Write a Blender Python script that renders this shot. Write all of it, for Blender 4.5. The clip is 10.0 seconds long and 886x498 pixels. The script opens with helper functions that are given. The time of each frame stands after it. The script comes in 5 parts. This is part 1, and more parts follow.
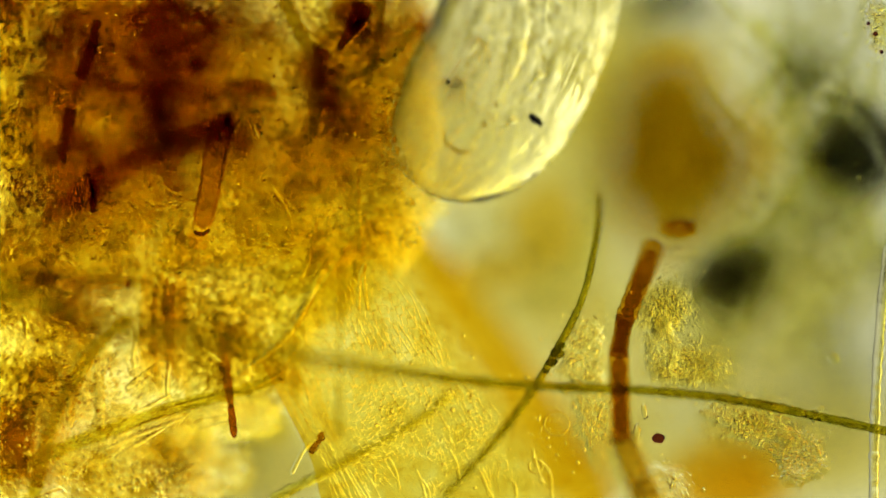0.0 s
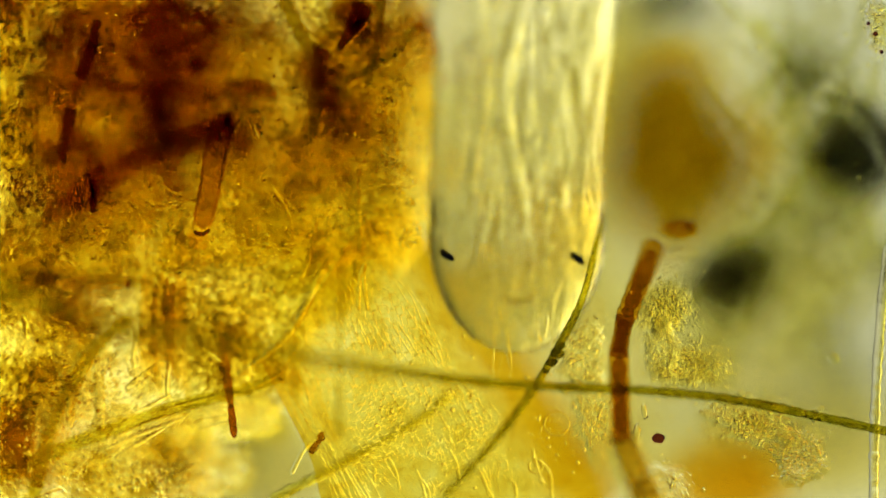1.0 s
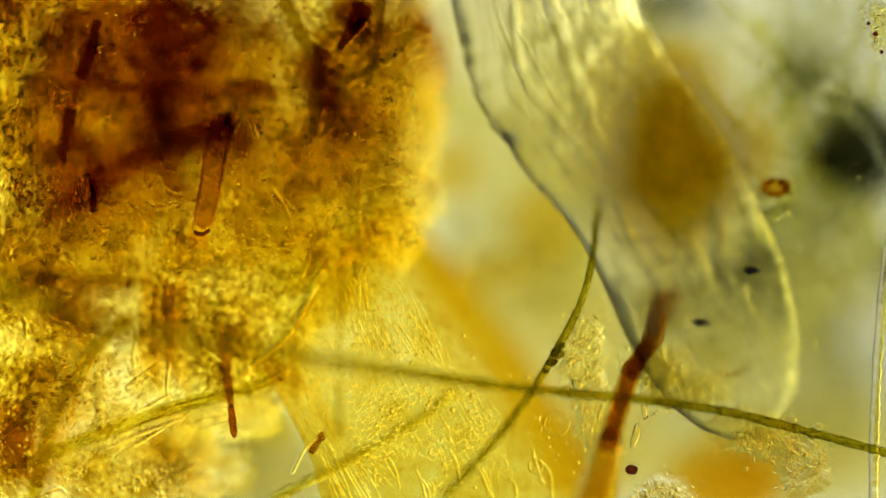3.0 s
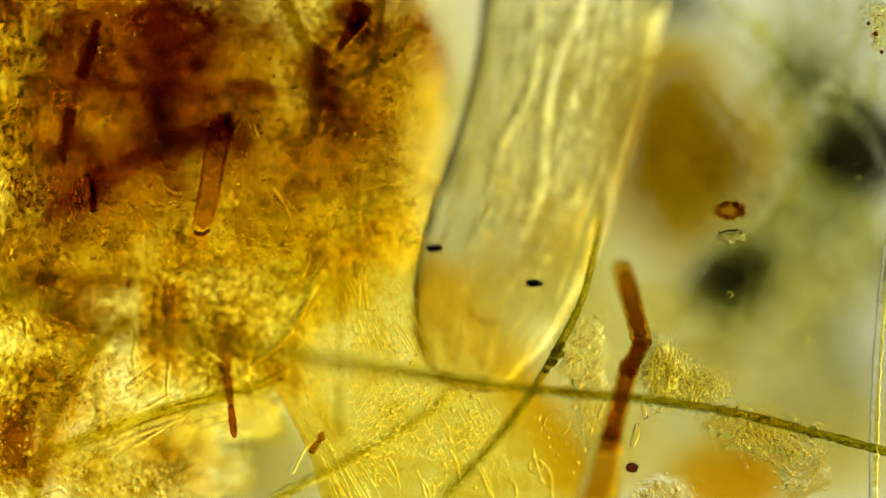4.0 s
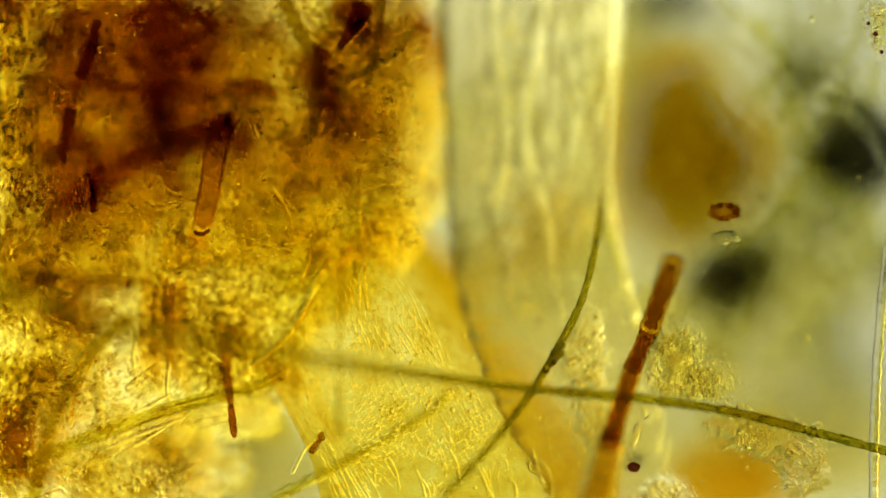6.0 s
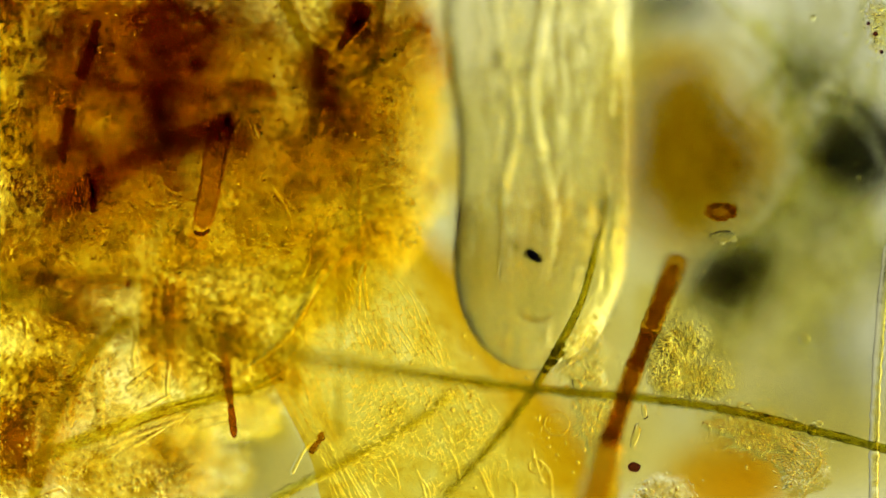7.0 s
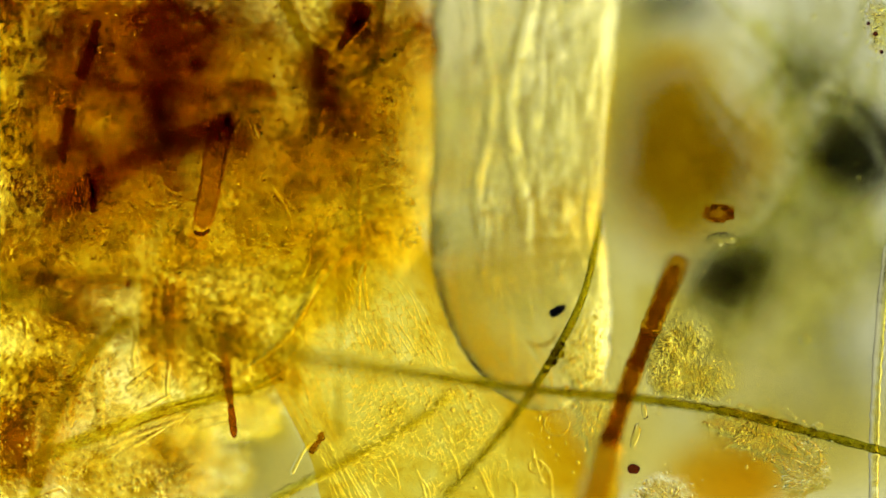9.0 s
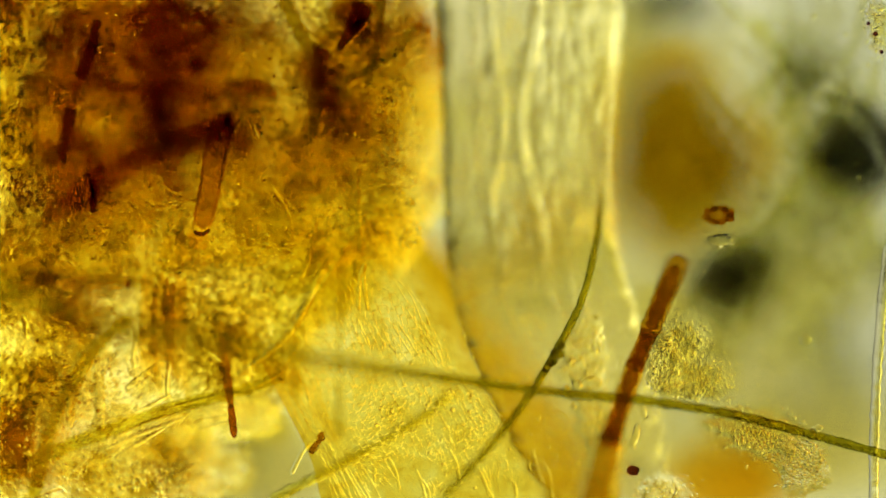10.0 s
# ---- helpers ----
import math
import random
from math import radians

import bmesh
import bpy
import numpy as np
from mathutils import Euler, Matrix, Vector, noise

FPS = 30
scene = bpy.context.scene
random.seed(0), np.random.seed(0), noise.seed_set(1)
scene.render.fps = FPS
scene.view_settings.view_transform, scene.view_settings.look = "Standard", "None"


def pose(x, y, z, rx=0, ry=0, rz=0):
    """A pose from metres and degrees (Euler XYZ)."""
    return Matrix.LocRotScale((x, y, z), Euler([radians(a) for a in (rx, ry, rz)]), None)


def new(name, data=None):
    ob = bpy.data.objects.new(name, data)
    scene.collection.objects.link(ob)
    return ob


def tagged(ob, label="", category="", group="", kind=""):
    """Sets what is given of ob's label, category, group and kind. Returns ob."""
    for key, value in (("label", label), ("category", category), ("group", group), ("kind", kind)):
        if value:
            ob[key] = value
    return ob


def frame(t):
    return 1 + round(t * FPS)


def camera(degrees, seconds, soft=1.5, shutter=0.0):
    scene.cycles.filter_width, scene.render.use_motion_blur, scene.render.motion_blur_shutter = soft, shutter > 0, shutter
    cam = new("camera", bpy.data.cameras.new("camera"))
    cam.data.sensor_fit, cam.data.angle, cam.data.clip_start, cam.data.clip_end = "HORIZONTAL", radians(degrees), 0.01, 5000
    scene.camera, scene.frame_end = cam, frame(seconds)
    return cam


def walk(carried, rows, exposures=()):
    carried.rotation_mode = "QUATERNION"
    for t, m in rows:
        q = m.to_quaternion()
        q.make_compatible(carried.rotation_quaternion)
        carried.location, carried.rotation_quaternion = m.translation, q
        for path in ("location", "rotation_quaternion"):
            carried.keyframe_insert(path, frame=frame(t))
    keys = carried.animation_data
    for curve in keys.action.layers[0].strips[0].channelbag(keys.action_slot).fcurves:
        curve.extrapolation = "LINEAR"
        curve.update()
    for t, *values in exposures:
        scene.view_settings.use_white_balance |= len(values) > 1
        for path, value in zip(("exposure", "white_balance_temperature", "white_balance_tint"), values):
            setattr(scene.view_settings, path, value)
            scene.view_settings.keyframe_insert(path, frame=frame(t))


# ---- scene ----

# A water drop on a microscope slide, built at 1000 : 1 (a metre here is a millimetre there).
# Looked at straight down, lit from below through the slide by the microscope's lamp.
FIELD = 12.0
EYE_Z = 0.784 / math.tan(radians(FIELD / 2))

cam = camera(FIELD, 10.0, soft=1.35, shutter=0.5)
cam.data.dof.use_dof = True
cam.data.dof.focus_distance = EYE_Z
cam.data.dof.aperture_fstop = 0.11
scene.cycles.max_bounces = scene.cycles.transmission_bounces = 40
scene.cycles.transparent_max_bounces = 64
walk(cam, [(0.0, pose(0, 0, EYE_Z)), (10.0, pose(0, 0, EYE_Z))], exposures=[(0.0, 0.0), (10.0, 0.0)])

# ---------------------------------------------------------------- light
LAMP_Z, LAMP_SIZE, LAMP_L = -40.0, 240.0, 0.72


def lamp_light():
    """The lit field lens of the microscope: even in the middle, with the oblique stop
    brightening it to one side and closing it off on the other."""
    li = bpy.data.lights.new("microscope_lamp", "AREA")
    li.shape, li.size = "SQUARE", LAMP_SIZE
    li.energy = LAMP_L * math.pi * LAMP_SIZE ** 2
    li.color = (1.0, 0.985, 0.59)
    li.use_nodes = True
    nt = li.node_tree
    em = next(n for n in nt.nodes if n.type == "EMISSION")
    geo = nt.nodes.new("ShaderNodeNewGeometry")
    dot = nt.nodes.new("ShaderNodeVectorMath")
    dot.operation = "DOT_PRODUCT"
    dot.inputs[1].default_value = (-0.97, 0.24, 0.0)
    nt.links.new(geo.outputs["Position"], dot.inputs[0])
    up = nt.nodes.new("ShaderNodeMapRange")
    up.inputs[1].default_value, up.inputs[2].default_value = 4.0, 10.0
    up.inputs[3].default_value, up.inputs[4].default_value = 1.0, 3.5
    dn = nt.nodes.new("ShaderNodeMapRange")
    dn.inputs[1].default_value, dn.inputs[2].default_value = -18.0, -4.6
    dn.inputs[3].default_value, dn.inputs[4].default_value = 0.42, 1.0
    mul = nt.nodes.new("ShaderNodeMath")
    mul.operation = "MULTIPLY"
    nt.links.new(dot.outputs["Value"], up.inputs[0])
    nt.links.new(dot.outputs["Value"], dn.inputs[0])
    nt.links.new(up.outputs[0], mul.inputs[0])
    nt.links.new(dn.outputs[0], mul.inputs[1])
    nt.links.new(mul.outputs[0], em.inputs["Strength"])
    ob = new("microscope_lamp", li)
    ob.matrix_world = pose(0, 0, LAMP_Z, 180, 0, 0)
    return ob


lamp_light()
world = bpy.data.worlds.new("room")
world.use_nodes = True
world.node_tree.nodes["Background"].inputs[0].default_value = (0.9, 0.95, 1.0, 1)
world.node_tree.nodes["Background"].inputs[1].default_value = 0.06
scene.world = world


# ---------------------------------------------------------------- materials
def nodes_of(name):
    m = bpy.data.materials.new(name)
    m.use_nodes = True
    nt = m.node_tree
    nt.nodes.clear()
    return m, nt, nt.nodes.new("ShaderNodeOutputMaterial")


def noise_of(nt, scale, stretch=(1, 1, 1), detail=4.0, rough=0.6, warp=0.0):
    co = nt.nodes.new("ShaderNodeTexCoord")
    mp = nt.nodes.new("ShaderNodeMapping")
    mp.inputs["Scale"].default_value = stretch
    nt.links.new(co.outputs["Object"], mp.inputs[0])
    no = nt.nodes.new("ShaderNodeTexNoise")
    no.inputs["Scale"].default_value = scale
    no.inputs["Detail"].default_value = detail
    no.inputs["Roughness"].default_value = rough
    no.inputs["Distortion"].default_value = warp
    nt.links.new(mp.outputs[0], no.inputs["Vector"])
    return no


def ramp_of(nt, fac, stops):
    r = nt.nodes.new("ShaderNodeValToRGB")
    el = r.color_ramp.elements
    el[0].position, el[0].color = stops[0][0], (*[math.sqrt(c) for c in stops[0][1]], 1)
    el[1].position, el[1].color = stops[-1][0], (*[math.sqrt(c) for c in stops[-1][1]], 1)
    for p, c in stops[1:-1]:
        e = el.new(p)
        e.color = (*[math.sqrt(v) for v in c], 1)
    nt.links.new(fac, r.inputs[0])
    return r


def tissue(name, stops, scale=8.0, stretch=(1, 1, 1), fine=60.0, fine_amount=0.35, ior=1.0,
           island=0.0, bend=0.0, bump=0.0, bump_scale=70.0, bump_stretch=None, milk=0.0, warp=0.6, thin=False, patchy=False):
    """Light-passing matter in water. stops: what a whole piece lets through, over a coarse and a
    fine grain; bend: the share that refracts, with relief; milk: the share that scatters;
    thin: a flake that thins out to its rim and tints less there; patchy: relief in some places only."""
    m, nt, out = nodes_of(name)
    a = noise_of(nt, scale, stretch, 5.0, 0.62, warp)
    b = noise_of(nt, fine, stretch, 3.0, 0.6, 0.3)
    mix = nt.nodes.new("ShaderNodeMix")
    mix.inputs[0].default_value = fine_amount
    nt.links.new(a.outputs[0], mix.inputs[2])
    nt.links.new(b.outputs[0], mix.inputs[3])
    fac = mix.outputs[0]
    if island > 0:
        geo = nt.nodes.new("ShaderNodeNewGeometry")
        sp = nt.nodes.new("ShaderNodeMath")
        sp.operation, sp.inputs[1].default_value, sp.inputs[2].default_value = "MULTIPLY_ADD", island, -0.5 * island
        nt.links.new(geo.outputs["Random Per Island"], sp.inputs[0])
        ad = nt.nodes.new("ShaderNodeMath")
        nt.links.new(fac, ad.inputs[0])
        nt.links.new(sp.outputs[0], ad.inputs[1])
        fac = ad.outputs[0]
    col = ramp_of(nt, fac, stops)
    body = None
    if thin:
        body = nt.nodes.new("ShaderNodeAttribute")
        body.attribute_name = "body"
        fade = nt.nodes.new("ShaderNodeMix")
        fade.data_type = "RGBA"
        fade.inputs[6].default_value = (1, 1, 1, 1)
        nt.links.new(body.outputs["Fac"], fade.inputs[0])
        nt.links.new(col.outputs[0], fade.inputs[7])
        col = fade
    tint = col.outputs[2] if thin else col.outputs[0]
    tr = nt.nodes.new("ShaderNodeBsdfTransparent")
    nt.links.new(tint, tr.inputs[0])
    top = tr
    if bend > 0:
        rf = nt.nodes.new("ShaderNodeBsdfRefraction")
        rf.inputs["Roughness"].default_value = 0.0
        rf.inputs["IOR"].default_value = ior
        nt.links.new(tint, rf.inputs["Color"])
        if bump > 0:
            c = noise_of(nt, bump_scale, bump_stretch or stretch, 5.0, 0.6, 0.4)
            bp = nt.nodes.new("ShaderNodeBump")
            bp.inputs["Strength"].default_value = 1.0
            bp.inputs["Distance"].default_value = bump
            height = c.outputs[0]
            if thin:
                mu = nt.nodes.new("ShaderNodeMath")
                mu.operation = "MULTIPLY"
                nt.links.new(height, mu.inputs[0])
                nt.links.new(body.outputs["Fac"], mu.inputs[1])
                height = mu.outputs[0]
            if patchy:
                where = nt.nodes.new("ShaderNodeMapRange")
                where.inputs[1].default_value, where.inputs[2].default_value = 0.40, 0.62
                where.inputs[3].default_value, where.inputs[4].default_value = 0.12, 1.25
                nt.links.new(noise_of(nt, 6.5, (1, 1, 1), 3.0, 0.55, 0.8).outputs[0], where.inputs[0])
                mu = nt.nodes.new("ShaderNodeMath")
                mu.operation = "MULTIPLY"
                nt.links.new(height, mu.inputs[0])
                nt.links.new(where.outputs[0], mu.inputs[1])
                height = mu.outputs[0]
            nt.links.new(height, bp.inputs["Height"])
            nt.links.new(bp.outputs[0], rf.inputs["Normal"])
        if bend >= 1:
            top = rf
        else:
            ms = nt.nodes.new("ShaderNodeMixShader")
            ms.inputs[0].default_value = bend
            nt.links.new(tr.outputs[0], ms.inputs[1])
            nt.links.new(rf.outputs[0], ms.inputs[2])
            top = ms
    if milk > 0:
        tl = nt.nodes.new("ShaderNodeBsdfTranslucent")
        nt.links.new(tint, tl.inputs[0])
        ms = nt.nodes.new("ShaderNodeMixShader")
        ms.inputs[0].default_value = milk
        nt.links.new(top.outputs[0], ms.inputs[1])
        nt.links.new(tl.outputs[0], ms.inputs[2])
        top = ms
    nt.links.new(top.outputs[0], out.inputs[0])
    return m


def opaque(name, c0, c1, scale=80.0, rough=0.7):
    m, nt, out = nodes_of(name)
    no = noise_of(nt, scale)
    col = ramp_of(nt, no.outputs[0], [(0.35, [c * c for c in c0]), (0.65, [c * c for c in c1])])
    bs = nt.nodes.new("ShaderNodeBsdfPrincipled")
    bs.inputs["Roughness"].default_value = rough
    nt.links.new(col.outputs[0], bs.inputs["Base Color"])
    nt.links.new(bs.outputs[0], out.inputs[0])
    return m


def skin(name):
    """The worm's skin: faintly grey-blue in patches, with soft folds and fine grit that run on from ring to ring."""
    m, nt, out = nodes_of(name)
    co = nt.nodes.new("ShaderNodeAttribute")
    co.attribute_name = "rest"

    def grain(scale, stretch, detail=3.0, warp=0.5):
        mp = nt.nodes.new("ShaderNodeMapping")
        mp.inputs["Scale"].default_value = stretch
        no = nt.nodes.new("ShaderNodeTexNoise")
        no.inputs["Scale"].default_value, no.inputs["Detail"].default_value, no.inputs["Distortion"].default_value = scale, detail, warp
        nt.links.new(co.outputs["Vector"], mp.inputs[0])
        nt.links.new(mp.outputs[0], no.inputs["Vector"])
        return no.outputs[0]
    col = ramp_of(nt, grain(7.0, (1, 0.6, 1), 4.0, 1.0), [(0.36, (0.972, 0.976, 0.975)), (0.5, (0.992, 0.990, 0.972)), (0.64, (1.0, 0.998, 0.95))])
    height = grain(13.0, (1, 0.42, 1), 2.0, 0.9)
    for scale, stretch, share in ((34.0, (1, 0.5, 1), 0.26), (90.0, (1, 1, 1), 0.17)):
        ad = nt.nodes.new("ShaderNodeMath")
        ad.operation, ad.inputs[1].default_value = "MULTIPLY_ADD", share
        nt.links.new(grain(scale, stretch), ad.inputs[0])
        nt.links.new(height, ad.inputs[2])
        height = ad.outputs[0]
    bp = nt.nodes.new("ShaderNodeBump")
    bp.inputs["Strength"].default_value, bp.inputs["Distance"].default_value = 1.0, 0.030
    nt.links.new(height, bp.inputs["Height"])
    rf = nt.nodes.new("ShaderNodeBsdfRefraction")
    rf.inputs["Roughness"].default_value, rf.inputs["IOR"].default_value = 0.0, 1.04
    nt.links.new(col.outputs[0], rf.inputs["Color"])
    nt.links.new(bp.outputs[0], rf.inputs["Normal"])
    tl = nt.nodes.new("ShaderNodeBsdfTranslucent")
    tl.inputs[0].default_value = (0.92, 0.95, 1.0, 1)
    ms = nt.nodes.new("ShaderNodeMixShader")
    ms.inputs[0].default_value = 0.03
    nt.links.new(rf.outputs[0], ms.inputs[1])
    nt.links.new(tl.outputs[0], ms.inputs[2])
    nt.links.new(ms.outputs[0], out.inputs[0])
    return m


M = {}
M["slide"] = tissue("slide_glass", [(0.3, (0.97, 0.98, 0.96)), (0.7, (0.99, 0.99, 0.98))], 3.0, bend=1.0, ior=1.5)
M["amber"] = tissue("amber_humus", [(0.30, (0.72, 0.58, 0.04)), (0.46, (0.90, 0.79, 0.12)), (0.60, (0.97, 0.88, 0.22)), (0.75, (1.0, 0.96, 0.45))],
                    11.0, fine=45.0, thin=True)
M["dark"] = tissue("dark_humus", [(0.3, (0.14, 0.03, 0.002)), (0.5, (0.30, 0.09, 0.004)), (0.7, (0.55, 0.26, 0.02))], 22.0, fine=80.0, fine_amount=0.5)
M["leaf"] = tissue("leaf_blade", [(0.34, (0.78, 0.55, 0.03)), (0.47, (0.95, 0.77, 0.11)), (0.62, (1.0, 0.90, 0.28))], 15.0, fine=70.0)
M["rim"] = tissue("leaf_rim", [(0.3, (0.86, 0.66, 0.09)), (0.7, (0.96, 0.80, 0.20))], 8.0)
M["orange"] = tissue("orange_jelly", [(0.3, (0.88, 0.69, 0.17)), (0.7, (0.96, 0.80, 0.30))], 6.0)
M["jelly"] = tissue("orange_clump", [(0.3, (0.88, 0.69, 0.17)), (0.7, (0.96, 0.80, 0.30))], 6.0, thin=True)
M["ball"] = tissue("brown_ball", [(0.3, (0.70, 0.60, 0.15)), (0.7, (0.84, 0.76, 0.28))], 14.0)
M["green"] = tissue("green_filament", [(0.3, (0.24, 0.22, 0.007)), (0.5, (0.42, 0.39, 0.018)), (0.7, (0.78, 0.74, 0.10))], 60.0, fine=160, fine_amount=0.5, bend=1.0, ior=1.13, bump=0.014, bump_scale=130)
M["farolive"] = tissue("far_olive", [(0.3, (0.76, 0.76, 0.34)), (0.7, (0.90, 0.90, 0.56))], 10.0)
M["haze"] = tissue("grey_film", [(0.34, (0.42, 0.43, 0.39)), (0.47, (0.75, 0.75, 0.65)), (0.60, (0.99, 0.98, 0.92))], 9.0, (1.0, 0.6, 1), warp=2.0, thin=True)
M["palegreen"] = tissue("pale_green_film", [(0.34, (0.66, 0.64, 0.28)), (0.48, (0.87, 0.84, 0.53)), (0.62, (0.98, 0.97, 0.82))], 8.0, warp=2.0, thin=True)
M["gold"] = tissue("yellow_film", [(0.34, (0.80, 0.73, 0.36)), (0.48, (0.92, 0.87, 0.56)), (0.62, (1.0, 0.97, 0.80))], 7.0, warp=2.0, thin=True)
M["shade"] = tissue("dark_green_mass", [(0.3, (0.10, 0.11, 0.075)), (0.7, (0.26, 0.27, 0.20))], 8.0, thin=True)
M["red"] = tissue("red_brown_stalk", [(0.3, (0.42, 0.21, 0.008)), (0.45, (0.60, 0.35, 0.018)), (0.58, (0.75, 0.50, 0.05)), (0.72, (0.86, 0.66, 0.13))], 26.0, (1, 0.5, 1), fine=110, bend=1.0, ior=1.025, bump=0.004, bump_scale=120)
M["core"] = tissue("dark_stalk_core", [(0.3, (0.22, 0.08, 0.002)), (0.5, (0.42, 0.21, 0.008)), (0.7, (0.72, 0.47, 0.04))], 34.0, (1, 0.4, 1), fine=110)
M["dimgreen"] = tissue("dim_olive_filament", [(0.3, (0.34, 0.28, 0.012)), (0.7, (0.66, 0.58, 0.08))], 40.0, fine=120)
M["foot"] = tissue("pale_foot", [(0.3, (0.40, 0.22, 0.012)), (0.7, (0.68, 0.44, 0.06))], 26.0, fine=90, bend=1.0, ior=1.02, bump=0.006, bump_scale=70)
M["stalkfoot"] = tissue("clear_stalk_foot", [(0.3, (0.50, 0.32, 0.03)), (0.7, (0.80, 0.60, 0.12))], 26.0, fine=90, bend=1.0, ior=1.02, bump=0.006, bump_scale=70)
M["rib"] = tissue("leaf_rib", [(0.3, (1.0, 0.97, 0.72)), (0.7, (1.0, 0.99, 0.85))], 20.0, bend=1.0, ior=1.14)
M["sheath"] = tissue("clear_sheath", [(0.3, (0.94, 0.90, 0.66)), (0.7, (1.0, 0.98, 0.86))], 20.0, bend=1.0, ior=1.035, bump=0.004, bump_scale=60)
M["oldgreen"] = tissue("olive_filament", [(0.3, (0.58, 0.52, 0.05)), (0.7, (0.86, 0.80, 0.26))], 30.0, fine=100, bend=1.0, ior=1.15, bump=0.009, bump_scale=80)
M["clear"] = tissue("clear_cuticle", [(0.3, (0.95, 0.94, 0.84)), (0.7, (1.0, 1.0, 0.95))], 10.0, bend=1.0, ior=1.09)
M["strand"] = tissue("muscle_strand", [(0.3, (0.97, 0.97, 0.94)), (0.7, (1.0, 1.0, 0.98))], 10.0, bend=1.0, ior=1.055)
M["gut"] = tissue("worm_gut", [(0.3, (0.990, 0.988, 0.97)), (0.7, (1.0, 1.0, 0.99))], 14.0, bend=1.0, ior=1.022, bump=0.006, bump_scale=60)
M["skin"] = skin("worm_skin")
M["crumb"] = tissue("humus_crumbs", [(0.15, (0.58, 0.45, 0.03)), (0.4, (0.82, 0.71, 0.12)), (0.6, (0.93, 0.85, 0.28)), (0.85, (1.0, 0.95, 0.55))], 14.0, fine=70.0, island=0.6)
M["darkcrumb"] = tissue("dark_crumbs", [(0.15, (0.40, 0.18, 0.008)), (0.5, (0.62, 0.40, 0.025)), (0.85, (0.90, 0.70, 0.11))], 14.0, fine=70.0, island=0.6)
M["film"] = tissue("slime_film", [(0.37, (0.42, 0.29, 0.03)), (0.47, (0.77, 0.66, 0.15)), (0.56, (1.0, 0.94, 0.48))], 15.0, fine=80.0, fine_amount=0.5, bend=1.0, ior=1.18, bump=0.012, bump_scale=95, thin=True, patchy=True)
M["leaffilm"] = tissue("leaf_slime", [(0.38, (0.82, 0.70, 0.20)), (0.48, (0.94, 0.86, 0.42)), (0.58, (1.0, 0.97, 0.72))], 26.0, fine=110.0, fine_amount=0.5, bend=1.0, ior=1.18, bump=0.014, bump_scale=150, thin=True)
M["cloud"] = tissue("worm_tissue", [(0.34, (0.91, 0.89, 0.76)), (0.5, (0.98, 0.98, 0.95)), (0.62, (1.0, 1.0, 1.0))], 40.0, fine=90, bend=1.0, ior=1.03, bump=0.006, bump_scale=50)
M["bristle"] = tissue("clear_bristle", [(0.3, (1.0, 0.98, 0.78)), (0.7, (1.0, 1.0, 0.90))], 30.0, bend=1.0, ior=1.2)
M["granule"] = tissue("gut_granule", [(0.3, (0.50, 0.38, 0.10)), (0.7, (0.86, 0.76, 0.40))], 40.0)
M["speck"] = tissue("clear_specks", [(0.3, (0.97, 0.90, 0.50)), (0.7, (1.0, 0.98, 0.82))], 30.0, bend=1.0, ior=1.2)
M["grain"] = tissue("mineral_grains", [(0.3, (0.98, 0.94, 0.62)), (0.7, (1.0, 1.0, 0.86))], 30.0, bend=1.0, ior=1.085)
M["fibre"] = tissue("clear_fibre", [(0.3, (0.96, 0.90, 0.52)), (0.7, (1.0, 0.98, 0.80))], 30.0, bend=1.0, ior=1.12)
M["black"] = opaque("black_pigment", (0.004, 0.004, 0.012), (0.012, 0.010, 0.02))
M["sheet"] = tissue("brown_plant_skin", [(0.32, (0.40, 0.195, 0.006)), (0.5, (0.63, 0.42, 0.022)), (0.68, (0.90, 0.77, 0.13))], 13.0, fine=75.0, fine_amount=0.45, thin=True)
M["stemwall"] = tissue("red_stem_wall", [(0.3, (0.62, 0.34, 0.02)), (0.7, (0.86, 0.62, 0.08))], 24.0, (1, 0.5, 1), fine=90.0)
M["softgreen"] = tissue("soft_olive_filament", [(0.3, (0.60, 0.53, 0.05)), (0.7, (0.84, 0.79, 0.17))], 26.0, fine=90.0)
M["tube"] = tissue("clear_stalk_wall", [(0.3, (0.93, 0.90, 0.66)), (0.7, (1.0, 0.98, 0.82))], 20.0, bend=1.0, ior=1.18, bump=0.003, bump_scale=60)
M["mist"] = tissue("blue_grey_film", [(0.36, (0.66, 0.68, 0.76)), (0.48, (0.86, 0.88, 0.95)), (0.60, (1.0, 1.0, 1.0))], 11.0, (1.0, 0.6, 1), warp=2.2, thin=True)
M["crust"] = tissue("grain_crust", [(0.36, (0.78, 0.68, 0.30)), (0.47, (0.95, 0.90, 0.58)), (0.56, (1.0, 1.0, 0.86))], 30.0, fine=95.0, fine_amount=0.5, bend=1.0, ior=1.14, bump=0.012, bump_scale=120, thin=True)
M["mottle"] = tissue("mottled_film", [(0.38, (0.74, 0.73, 0.48)), (0.48, (0.91, 0.90, 0.76)), (0.58, (1.0, 1.0, 0.98))], 17.0, (1.0, 0.7, 1), fine=40.0, warp=2.6, thin=True)
M["rust"] = tissue("rust_grain", [(0.3, (0.06, 0.006, 0.012)), (0.7, (0.30, 0.08, 0.05))], 60.0)


# ---------------------------------------------------------------- helpers
def at(u, v, z=0.0):
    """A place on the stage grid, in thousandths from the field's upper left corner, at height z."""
    k = (EYE_Z - z) / EYE_Z / 1000
    return Vector(((u - 784) * k, (441 - v) * k, z))


